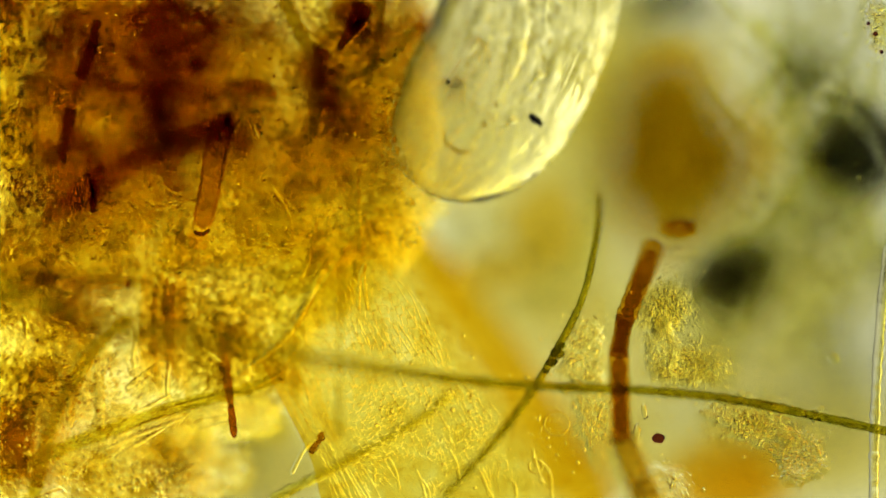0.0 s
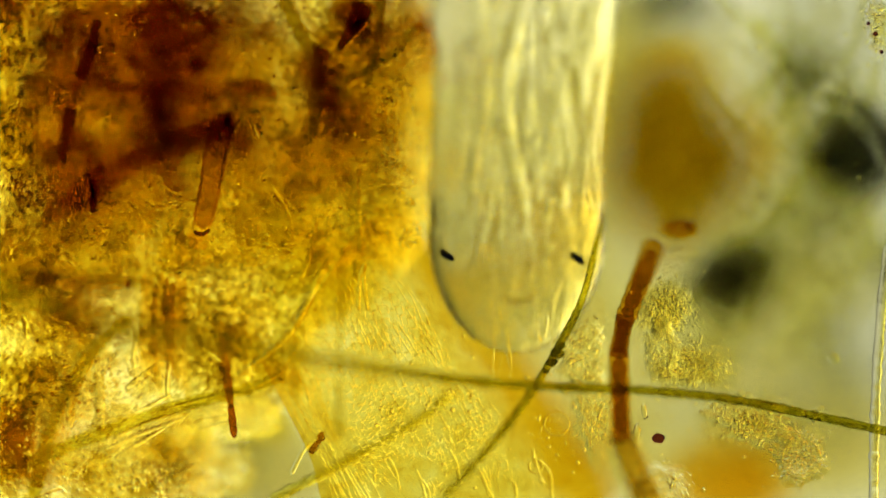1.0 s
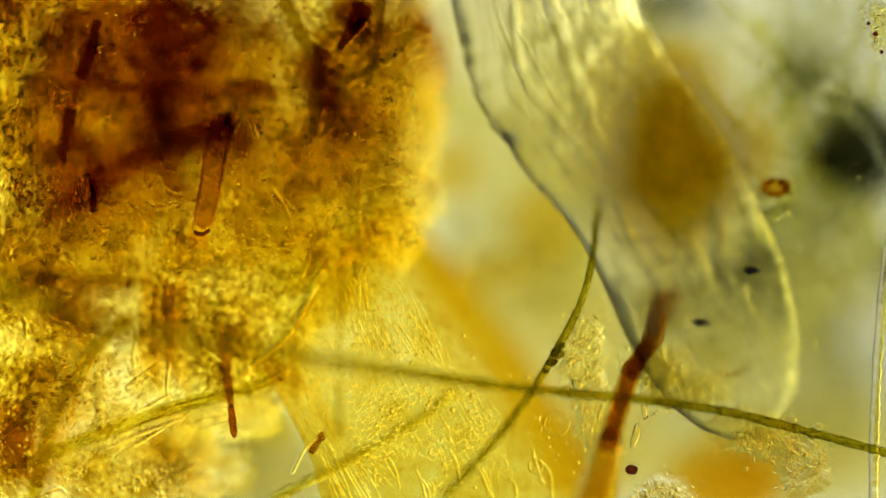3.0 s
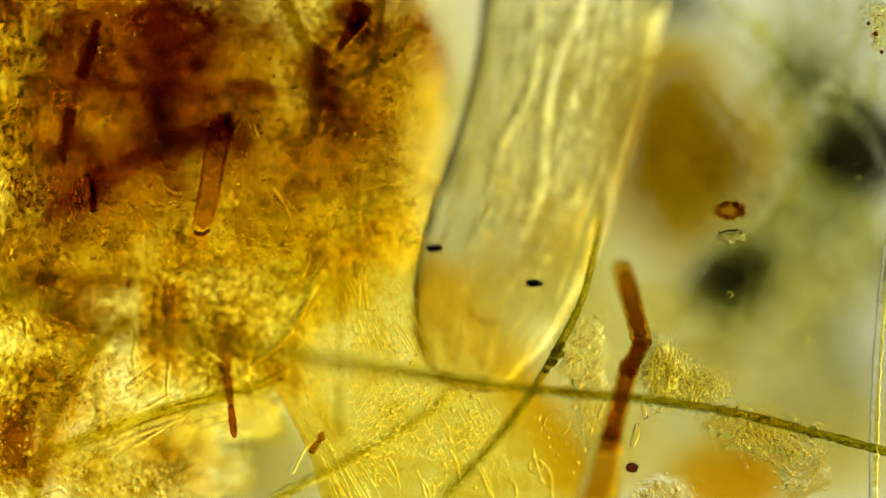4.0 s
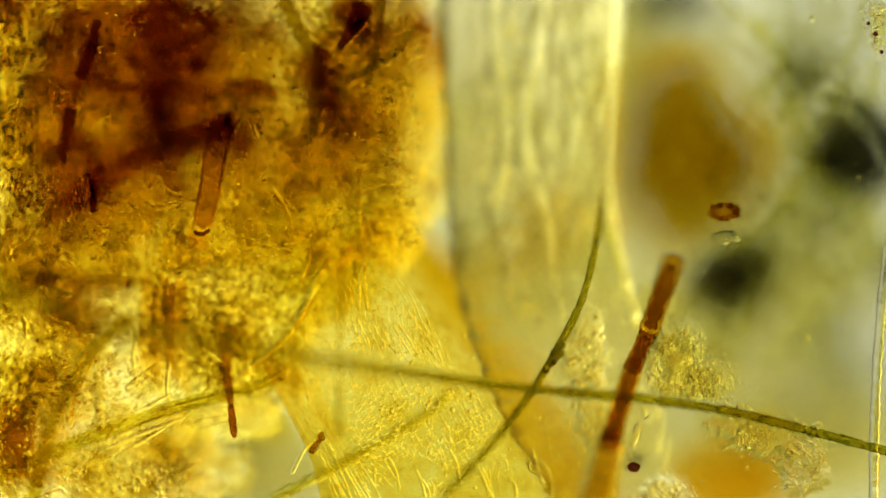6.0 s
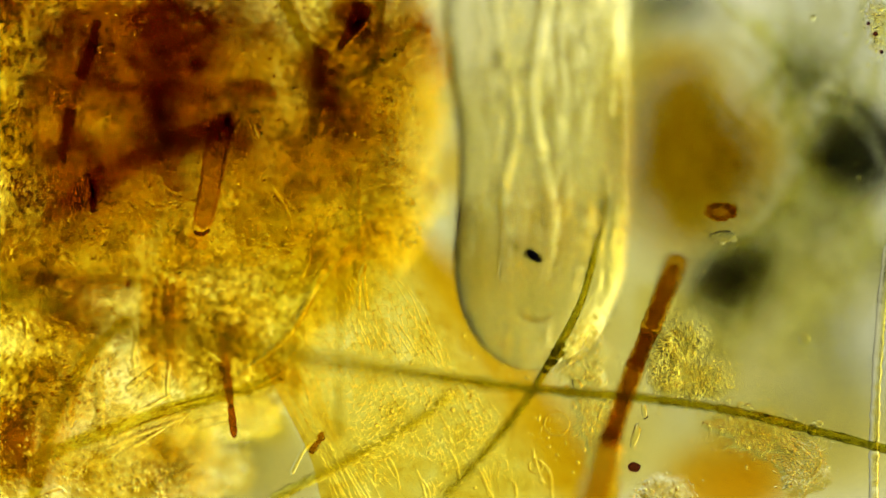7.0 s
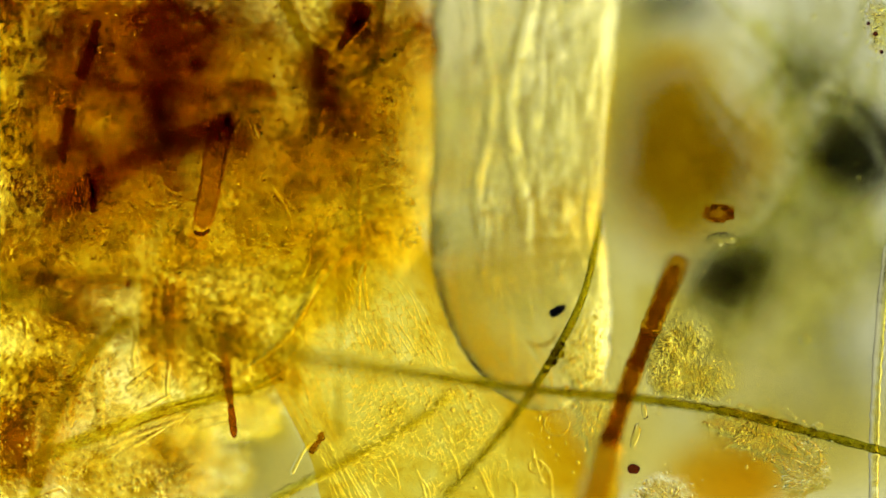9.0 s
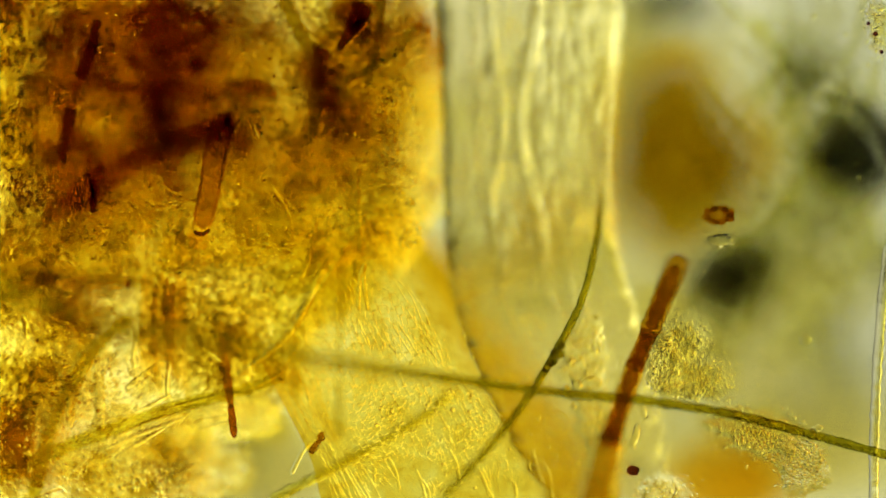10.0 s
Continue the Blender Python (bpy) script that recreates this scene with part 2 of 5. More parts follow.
def part(name, bm, material, parent=None, label=""):
    me = bpy.data.meshes.new(name)
    bm.normal_update()
    bm.to_mesh(me)
    bm.free()
    for p in me.polygons:
        p.use_smooth = True
    me.materials.append(material)
    ob = new(name, me)
    if parent is not None:
        ob.parent = parent
    if label:
        ob["label"] = label
    return ob


def spline(pts, n):
    """n + 1 even places along a smooth curve through pts."""
    pts = [Vector(p) for p in pts]
    ext = [2 * pts[0] - pts[1], *pts, 2 * pts[-1] - pts[-2]]
    fine = []
    for i in range(1, len(ext) - 2):
        a, b, c, d = ext[i - 1:i + 3]
        for k in range(16):
            t = k / 16
            fine.append(0.5 * (2 * b + (c - a) * t + (2 * a - 5 * b + 4 * c - d) * t * t + (3 * b - a - 3 * c + d) * t ** 3))
    fine.append(pts[-1])
    acc = [0.0]
    for p, q in zip(fine, fine[1:]):
        acc.append(acc[-1] + (q - p).length)
    out, j = [], 0
    for k in range(n + 1):
        s = acc[-1] * k / n
        while j < len(acc) - 2 and acc[j + 1] < s:
            j += 1
        f = (s - acc[j]) / max(1e-9, acc[j + 1] - acc[j])
        out.append(fine[j].lerp(fine[j + 1], f))
    return out


ENDS = 2.0      # rings over which a tube rounds off


def tube_bm(path, radius, sides=10, wobble=0.0, flat=1.0, seed=0, ends=ENDS):
    """A closed tube along path; radius: a number or a function of 0..1."""
    bm = bmesh.new()
    rings, n = [], len(path)
    for i, p in enumerate(path):
        d = (path[min(i + 1, n - 1)] - path[max(i - 1, 0)]).normalized()
        side = Vector((-d.y, d.x, 0))
        side = side.normalized() if side.length > 1e-6 else Vector((1, 0, 0))
        up = d.cross(side)
        r = radius(i / (n - 1)) if callable(radius) else radius
        r *= math.sqrt(max(0.02, 1 - max(0.0, 1 - min(i, n - 1 - i) / ends) ** 2)) if ends else 1
        if wobble:
            r *= 1 + wobble * noise.fractal(p * 75 + Vector((seed, 0, 0)), 0.8, 2.0, 3)
        rings.append([bm.verts.new(p + r * (math.cos(a) * side + flat * math.sin(a) * up)) for a in [2 * math.pi * k / sides for k in range(sides)]])
    for a, b in zip(rings, rings[1:]):
        for k in range(sides):
            bm.faces.new((a[k], a[(k + 1) % sides], b[(k + 1) % sides], b[k]))
    bm.faces.new(rings[0][::-1])
    bm.faces.new(rings[-1])
    bmesh.ops.recalc_face_normals(bm, faces=bm.faces)
    return bm


def lump_bm(size, rough=0.25, grain=3.0, seed=0, sub=3):
    """An uneven closed lump round the origin, with half axes size."""
    bm = bmesh.new()
    bmesh.ops.create_icosphere(bm, subdivisions=sub, radius=1.0)
    for v in bm.verts:
        n = noise.fractal(v.co * grain + Vector((seed * 3.7, seed * 1.3, 0)), 1.0, 2.0, 4)
        v.co *= 1 + rough * n
        v.co = Vector((v.co.x * size[0], v.co.y * size[1], v.co.z * size[2]))
    return bm


def sheet_bm(outline, z, thick, relief=0.01, rings=14, steps=72, ragged=0.0, seed=0, lean=(0, 0), soft=False):
    """A closed flake with an uneven rim; outline: places on the stage grid round its middle."""
    pts = spline([Vector((*p, 0)) for p in outline] + [Vector((*outline[0], 0))], steps)[:-1]
    c = sum(pts, Vector()) / len(pts)
    bm = bmesh.new()
    body = bm.verts.layers.float.new("body")
    top, bot = [], []
    for j in range(1, rings + 1):
        f = 0.996 * j / (rings - 1) if j < rings else 1.0
        tr, br = [], []
        for i, p in enumerate(pts):
            q = c + (p - c) * f
            if ragged:
                q += (p - c) * f * f * ragged * noise.fractal(Vector((p.x / 60, p.y / 60, seed)), 1.0, 2.0, 4)
            h = relief * noise.fractal(Vector((q.x / 70, q.y / 70, seed + 5.0)), 1.0, 2.0, 4)
            h += lean[0] * (q.x - c.x) / 1000 + lean[1] * (q.y - c.y) / 1000
            e = thick * 0.5 * (1 - f * f if soft else math.sqrt(max(0.0, 1 - f ** 6)))
            tr.append(bm.verts.new(at(q.x, q.y, z + h + e)))
            br.append(bm.verts.new(at(q.x, q.y, z + h - e)) if j < rings else tr[-1])
            g = min(1.0, (1 - f) / 0.5)
            tr[-1][body] = br[-1][body] = g * g * (3 - 2 * g)
        top.append(tr)
        bot.append(br)
    tc, bc = bm.verts.new(at(c.x, c.y, z + thick / 2)), bm.verts.new(at(c.x, c.y, z - thick / 2))
    tc[body] = bc[body] = 1.0
    n = len(pts)
    for i in range(n):
        k = (i + 1) % n
        bm.faces.new((tc, top[0][i], top[0][k]))
        bm.faces.new((bc, bot[0][k], bot[0][i]))
        for j in range(rings - 1):
            bm.faces.new((top[j][i], top[j + 1][i], top[j + 1][k], top[j][k]))
            bm.faces.new((bot[j][i], bot[j][k], bot[j + 1][k], bot[j + 1][i]))
    bmesh.ops.recalc_face_normals(bm, faces=bm.faces)
    return bm


def oval(u, v, ru, rv, turn=0, n=10):
    c, s = math.cos(radians(turn)), math.sin(radians(turn))
    out = []
    for i in range(n):
        a = 2 * math.pi * i / n
        x, y = ru * math.cos(a), rv * math.sin(a)
        out.append((u + x * c - y * s, v + x * s + y * c))
    return out


# ---------------------------------------------------------------- setting
SLIDE_Z = -1.0


def slide():
    bm = bmesh.new()
    bmesh.ops.create_cube(bm, size=1.0)
    for v in bm.verts:
        v.co = Vector((v.co.x * 6, v.co.y * 4, SLIDE_Z - 0.05 + v.co.z * 0.1))
    ob = part("ground", bm, M["slide"])
    for p in ob.data.polygons:
        p.use_smooth = False
    tagged(ob, "clear glass microscope slide lit from below", "slide", kind="structure")


slide()


# ---------------------------------------------------------------- humus and leaf
def flake(name, outline, z, thick, mat, label, category, group="", **kw):
    ob = part(name, sheet_bm(outline, z, thick, **kw), M[mat])
    return tagged(ob, label, category, group)


def crumbs(name, clouds, sizes, mat, label, flat=0.5, seed=1, sub=2, rough=0.45):
    """Loose crumbs in clouds: u, v, spread across and along, turn, low and high z, how many."""
    rnd = np.random.RandomState(seed)
    bm = bmesh.new()
    bmesh.ops.create_icosphere(bm, subdivisions=sub, radius=1.0)
    bm.verts.index_update()
    tpl = np.array([v.co[:] for v in bm.verts])
    fac = np.array([[v.index for v in f.verts] for f in bm.faces])
    bm.free()
    shapes = [tpl * np.array([[1 + rough * noise.fractal(Vector(p) * 1.7 + Vector((k * 5.1, 0, k)), 1.0, 2.0, 3)] for p in tpl]) for k in range(9)]
    vs, fs, base = [], [], 0
    for u, v, su, sv, turn, z0, z1, n in clouds:
        c, q = math.cos(radians(turn)), math.sin(radians(turn))
        for k in range(n):
            a, b = rnd.normal(0, 0.55, 2)
            a, b = a * su, b * sv
            p = at(u + a * c - b * q, v + a * q + b * c, z0 + (z1 - z0) * rnd.rand())
            r = (sizes[0] + (sizes[1] - sizes[0]) * rnd.rand() ** 2.2) / 1000
            th = rnd.rand() * 6.28
            sh = shapes[rnd.randint(9)] * np.array([r, r * (0.45 + 0.5 * rnd.rand()), r * flat])
            rot = np.array([[math.cos(th), -math.sin(th), 0], [math.sin(th), math.cos(th), 0], [0, 0, 1]])
            vs.append(sh @ rot.T + np.array(p))
            fs.append(fac + base)
            base += len(tpl)
    me = bpy.data.meshes.new(name)
    me.from_pydata(np.concatenate(vs).tolist(), [], np.concatenate(fs).tolist())
    for p in me.polygons:
        p.use_smooth = True
    me.materials.append(M[mat])
    return tagged(new(name, me), label, "crumbs", kind="stuff")


def humus():
    # Mats past the left and top borders are unseen, added to tint bent lamp light
    mats = [(90, 110, 170, 170, -0.45), (300, 80, 170, 170, -0.5), (300, 290, 260, 110, -0.4), (60, 330, 150, 150, -0.55), (630, 60, 95, 120, -0.45), (640, 250, 110, 140, -0.4), (480, 310, 150, 110, -0.5),
            (200, 450, 250, 100, -0.45), (480, 440, 190, 90, -0.4), (40, 600, 70, 130, -0.5), (420, 640, 110, 110, -0.4), (60, 800, 120, 130, -0.45), (230, 850, 130, 60, -0.5),
            (330, 150, 200, 120, -0.3), (465, 55, 95, 80, -0.5), (-10, 60, 90, 140, -0.4), (-10, 260, 70, 120, -0.4), (-20, 480, 80, 120, -0.4), (420, 30, 120, 50, -0.4), (560, 170, 50, 130, -0.4), (700, 150, 60, 170, -0.5), (400, 730, 110, 70, -0.6), (350, 850, 90, 70, -0.7), (480, 740, 60, 60, -0.3), (30, 60, 110, 130, -0.55), (530, 570, 60, 50, -0.35), (500, 540, 50, 60, -0.5), (-170, 130, 170, 210, -0.45), (-170, 470, 170, 230, -0.45), (-150, 820, 170, 190, -0.45), (150, -140, 270, 140, -0.45), (560, -130, 240, 130, -0.5), (738, 120, 60, 110, -0.7), (720, 30, 60, 70, -0.6)]
    for k, (u, v, a, b, z) in enumerate(mats):
        flake("humus_mat", oval(u, v, a, b), z, 0.10, "amber", "amber mat of decayed plant matter, with unseen ones past the field to tint light", "humus", "humus mats", rings=14, steps=90, ragged=0.22, relief=0.05, seed=k * 2.3)
    for k, (u, v, a, b) in enumerate([(100, 60, 300, 220), (470, 70, 250, 190), (650, 110, 130, 190), (330, 270, 320, 190), (40, 330, 230, 260), (600, 320, 150, 210), (180, 500, 280, 160), (450, 470, 230, 150), (10, 770, 140, 230), (340, 650, 130, 140), (440, 610, 150, 140), (230, 840, 170, 100), (60, 620, 180, 160), (-20, 120, 160, 260)]):
        flake("slime_film", oval(u, v, a, b), -0.024 - 0.005 * (k % 4), 0.005, "film", "thin grainy yellow film over the humus", "film", "slime films", rings=24, steps=140, ragged=0.25, relief=0.012, seed=4 + k * 1.9, soft=True)
    for k, (u, v, a, b) in enumerate([(160, 690, 120, 100), (250, 760, 110, 60), (370, 835, 75, 60), (430, 735, 80, 45), (320, 780, 70, 80), (715, 190, 75, 150), (722, 340, 60, 90), (710, 60, 60, 80), (690, 420, 60, 60)]):
        flake("slime_film", oval(u, v, a, b), -0.05 - 0.010 * k, 0.003, "leaffilm", "thin pale grainy film between the humus mats", "film", "slime films", rings=24, steps=140, ragged=0.4, relief=0.012, seed=91 + k * 1.9, soft=True)
    for k, (u, v, a, b, r, z) in enumerate([(300, 205, 160, 90, -12, -0.36), (600, 260, 110, 50, 10, -0.4), (70, 498, 140, 28, 5, -0.24), (60, 700, 70, 110, 20, -0.4), (20, 830, 70, 45, 0, -0.2), (60, 90, 100, 100, 0, -0.32), (70, 270, 100, 80, 0, -0.38), (80, 530, 120, 50, 8, -0.3), (420, 40, 120, 75, 0, -0.45), (430, 195, 130, 65, 0, -0.5), (300, 370, 190, 90, 0, -0.45), (60, 300, 180, 180, 0, -0.5), (520, 300, 180, 90, 15, -0.5), (440, 110, 120, 70, 0, -0.5), (400, 60, 100, 70, 0, -0.4), (585, 190, 60, 110, 0, -0.3), (250, 250, 150, 80, -15, -0.3), (20, 60, 110, 120, 0, -0.4), (670, 60, 90, 90, 0, -0.35)]):
        flake("brown_sheet", oval(u, v, a, b, r), z, 0.02, "sheet", "torn red-brown sheet of plant skin in the humus", "plant fragment", "brown sheets", rings=14, steps=110, ragged=0.35, relief=0.05, seed=21 + k * 3.1)
    for k, (u, v, a, b, z) in enumerate([(650, 410, 90, 70, -0.3), (600, 500, 100, 60, -0.25), (720, 330, 50, 70, -0.45)]):
        flake("humus_mat", oval(u, v, a, b), z, 0.06, "amber", "amber mat of decayed matter at the leaf's edge", "humus", "humus mats", rings=14, steps=90, ragged=0.3, relief=0.05, seed=k * 2.9 + 50)
    # The clouds at u -80 and v -70 are unseen, added to block stray lamp light
    dark = [(300, 20, 190, 80, 8, 74), (240, 130, 150, 60, 0, 46), (70, 60, 110, 90, 0, 60), (60, 270, 110, 110, 0, 42), (230, 235, 170, 50, -8, 44), (125, 355, 90, 30, -35, 40), (335, 245, 100, 30, -18, 40),
            (560, 290, 120, 50, 15, 14), (660, 40, 90, 60, 0, 40), (575, 150, 30, 110, -10, 30), (110, 505, 150, 24, 6, 20), (10, 720, 30, 110, 12, 8),
            (40, 20, 60, 40, 0, 14), (70, 420, 130, 60, 0, 24), (-80, 200, 60, 200, 0, 8), (250, -70, 260, 40, 0, 14), (290, 345, 80, 30, 0, 10), (120, 590, 130, 30, 12, 8), (20, 60, 70, 110, 0, 18), (430, 30, 90, 60, 0, 26), (40, 200, 60, 100, 0, 8), (30, 800, 70, 60, 0, 16)]
    crumbs("dark_humus", [(u, v, a, b, r, -0.50, -0.10, n) for u, v, a, b, r, n in dark], (12, 50), "darkcrumb", "dark red-brown crumbs of decayed plant matter", seed=3)
    mid = [(330, 330, 330, 160, 10, 90), (100, 150, 120, 160, 0, 60), (640, 180, 90, 150, 0, 70), (120, 460, 150, 60, 0, 18), (430, 620, 90, 90, 0, 24),
           (40, 720, 60, 150, 0, 30), (240, 820, 130, 60, -10, 50), (500, 440, 140, 90, 0, 35), (280, 580, 50, 90, 0, 10)]
    crumbs("humus_crumbs", [(u, v, a, b, r, -0.5, -0.08, n) for u, v, a, b, r, n in mid], (14, 60), "crumb", "amber and brown crumbs of decayed plant matter", seed=5)
    dust = [(200, 120, 220, 150, 0, 560), (480, 200, 180, 150, 0, 300), (150, 400, 200, 110, 0, 280), (100, 700, 120, 140, 0, 260), (660, 150, 60, 130, 0, 200)]
    crumbs("humus_dust", [(u, v, a, b, r, -0.02, 0.02, n) for u, v, a, b, r, n in dust], (1.2, 4.5), "darkcrumb", "fine dark dust lying over the humus", 0.7, 17, 1, 0.6)
    specks = [(300, 400, 320, 90, 0, 1100), (130, 720, 150, 150, 0, 1000), (690, 200, 50, 150, 0, 420), (690, 300, 35, 50, 0, 220), (715, 420, 30, 20, 0, 60), (440, 480, 120, 60, 0, 240), (80, 150, 110, 150, 0, 200), (350, 540, 50, 40, 0, 140), (250, 845, 120, 40, 0, 140), (740, 720, 150, 110, 0, 150), (960, 760, 70, 80, 0, 50), (600, 330, 80, 120, 0, 260), (200, 250, 200, 160, 0, 300)]
    crumbs("bright_specks", [(u, v, a, b, r, -0.02, 0.02, n) for u, v, a, b, r, n in specks], (1.8, 6), "speck", "tiny clear grains scattered over the humus", 0.8, 7, 1, 0.3)


humus()


def rod(name, pts, r, mat, label, category="plant fragment", group="plant fragments", wob=0.15, sides=12, n=24, flat=1.0, lift=0.02):
    path = spline([at(p[0], p[1], (p[2] if len(p) > 2 else -0.03) + lift) for p in pts], n)
    return tagged(part(name, tube_bm(path, r, sides, wob, flat, ends=1.0), M[mat]), label, category, group)


def fragments():
    rod("dark_rod", [(174, 35, -0.04), (160, 90, -0.01), (141, 142, 0.0)], lambda f: 0.007 + 0.004 * f, "dark", "dark brown plant fibre ending in a knot")
    rod("dark_rod", [(140, 146, -0.01), (131, 172, -0.01), (123, 198, -0.01)], 0.007, "stemwall", "pale brown stretch of a plant fibre")
    rod("dark_rod", [(124, 195, -0.01), (117, 240, 0.02), (110, 288, 0.03)], 0.010, "dark", "dark brown plant fibre, half buried")
    rod("dark_rod", [(164, 318, -0.02), (166, 378, -0.02)], 0.007, "dark", "short dark rod in the humus")
    rod("dark_rod", [(573, 766, -0.02), (549, 803, -0.02)], 0.006, "core", "short brown rod on the leaf", wob=0.4)
    rod("dark_rod", [(392, 590, -0.12), (400, 660, -0.05), (409, 720, -0.03)], lambda f: 0.012 - 0.006 * f, "core", "red-brown fibre with a dark end", wob=0.2)
    rod("dark_rod", [(408, 715, -0.03), (415, 776, -0.02)], lambda f: 0.0055 + 0.003 * f - 0.006 * f ** 6, "dark", "dark end of a red-brown fibre", wob=0.2)
    rod("dark_rod", [(645, 8, 0.0), (625, 48, 0.0), (600, 86, 0.0)], lambda f: 0.016 - 0.009 * f, "dark", "dark brown fragment of bark in the humus", wob=0.6)
    for u, v, r in [(226, 504, 9), (200, 76, 9), (351, 115, 14), (572, 212, 6), (570, 95, 14), (40, 152, 16)]:
        ob = part("dark_grain", lump_bm((r / 1000, r * 0.9 / 1000, r * 0.7 / 1000), 0.55, 2.0, u, 3), M["dark"])
        ob.location = at(u, v, -0.06)
        tagged(ob, "small dark red-brown grain in the humus", "grain", "dark grains")
    rod("sunken_fibre", [(-10, 150, -0.16), (120, 156, -0.15), (300, 154, -0.15), (480, 160, -0.16)], 0.011, "dark", "dark straight fibre sunk deep in the humus")
    rod("sunken_fibre", [(-10, 492, -0.2), (120, 496, -0.2), (240, 500, -0.2)], 0.016, "dimgreen", "broad dim fibre sunk deep in the humus")
    rod("sunken_fibre", [(30, 760, -0.14), (100, 680, -0.14), (170, 600, -0.14)], 0.014, "dimgreen", "dim olive fibre sunk deep in the humus")
    root = tagged(new("hollow_stem"), "red-brown translucent hollow stem fragment with a collar", "plant fragment", "plant fragments")
    root.location = at(375, 320, 0.0)
    axis = spline([at(u, v, 0.0) - root.location for u, v in [(398, 205), (382, 270), (372, 330), (356, 405)]], 20)
    part("stem_wall", tube_bm(axis, lambda f: 0.022 - 0.004 * f, 14, 0.12, 0.5), M["stemwall"], root)
    for side in (-1, 1):
        edge = [p + Vector((side * (0.020 - 0.004 * k / 20) * 0.98, side * 0.004, 0.004)) for k, p in enumerate(axis)]
        part("stem_edge", tube_bm(edge, lambda f: 0.0022 - 0.0006 * f, 7, 0.5, 1, side + 2), M["red"], root, "darker red-brown edge of the stem wall")
    for nm, pts, r, mt in [("collar", [(342, 408), (350, 414), (362, 413), (373, 406)], 0.0035, "dark"), ("knot", [(400, 203), (404, 212), (399, 222)], 0.006, "dark"), ("clear_end", [(355, 412), (350, 442)], 0.017, "orange")]:
        part(nm, tube_bm(spline([at(u, v, 0.006) - root.location for u, v in pts], 16), r, 12, 0.2, 0.6), M[mt], root)
    flake("torn_flap", [(236, 275), (280, 235), (340, 222), (405, 196), (408, 214), (350, 250), (300, 275)], -0.09, 0.012, "dark", "dark red-brown torn flap of plant skin", "plant fragment", "plant fragments", ragged=0.1, seed=3)
    flake("torn_flap", [(55, 405), (110, 350), (190, 300), (215, 310), (180, 360), (120, 385)], -0.12, 0.012, "core", "brown torn flap of plant skin", "plant fragment", "plant fragments", ragged=0.1, seed=5)
    flake("torn_flap", [(62, 405), (140, 315), (235, 268), (330, 225), (408, 196), (402, 232), (330, 272), (240, 306), (160, 366)], 0.055, 0.012, "stemwall", "long red-brown translucent strip of plant skin", "plant fragment", "plant fragments", ragged=0.1, seed=12)
    flake("torn_flap", [(150, 10), (290, -10), (400, 20), (370, 110), (270, 190), (170, 160)], -0.16, 0.012, "foot", "broad brown torn sheet of plant skin", "plant fragment", "plant fragments", ragged=0.2, seed=13)
    flake("torn_flap", [(400, 150), (440, 138), (480, 150), (492, 175), (455, 170)], -0.06, 0.012, "red", "brown torn flap of plant skin", "plant fragment", "plant fragments", ragged=0.15, seed=6)
    flake("torn_flap", [(60, 15), (110, 8), (150, 22), (110, 28)], -0.08, 0.01, "dark", "dark sliver of plant skin", "plant fragment", "plant fragments", ragged=0.15, seed=7)
    flake("torn_flap", [(80, 48), (120, 42), (150, 50), (110, 56)], -0.08, 0.01, "dark", "dark sliver of plant skin", "plant fragment", "plant fragments", ragged=0.15, seed=8)
    root = tagged(new("fibre_bundle"), "bundle of parallel orange-brown plant fibres", "plant fragment", "plant fragments")
    root.location = at(285, 580, -0.08)
    for k in range(8):
        u = 252 + k * 10
        path = spline([at(u + 4, 482 + 9 * (k % 3), 0.0) - root.location, at(u, 560, -0.03) - root.location, at(u - 6 + 2 * k, 660 + 16 * (k % 4), -0.07) - root.location], 20)
        part("fibre", tube_bm(path, 0.005 + 0.002 * (k % 2), 8, 0.25, 1, k), M["red" if k in (2, 4, 5) else "orange"], root)
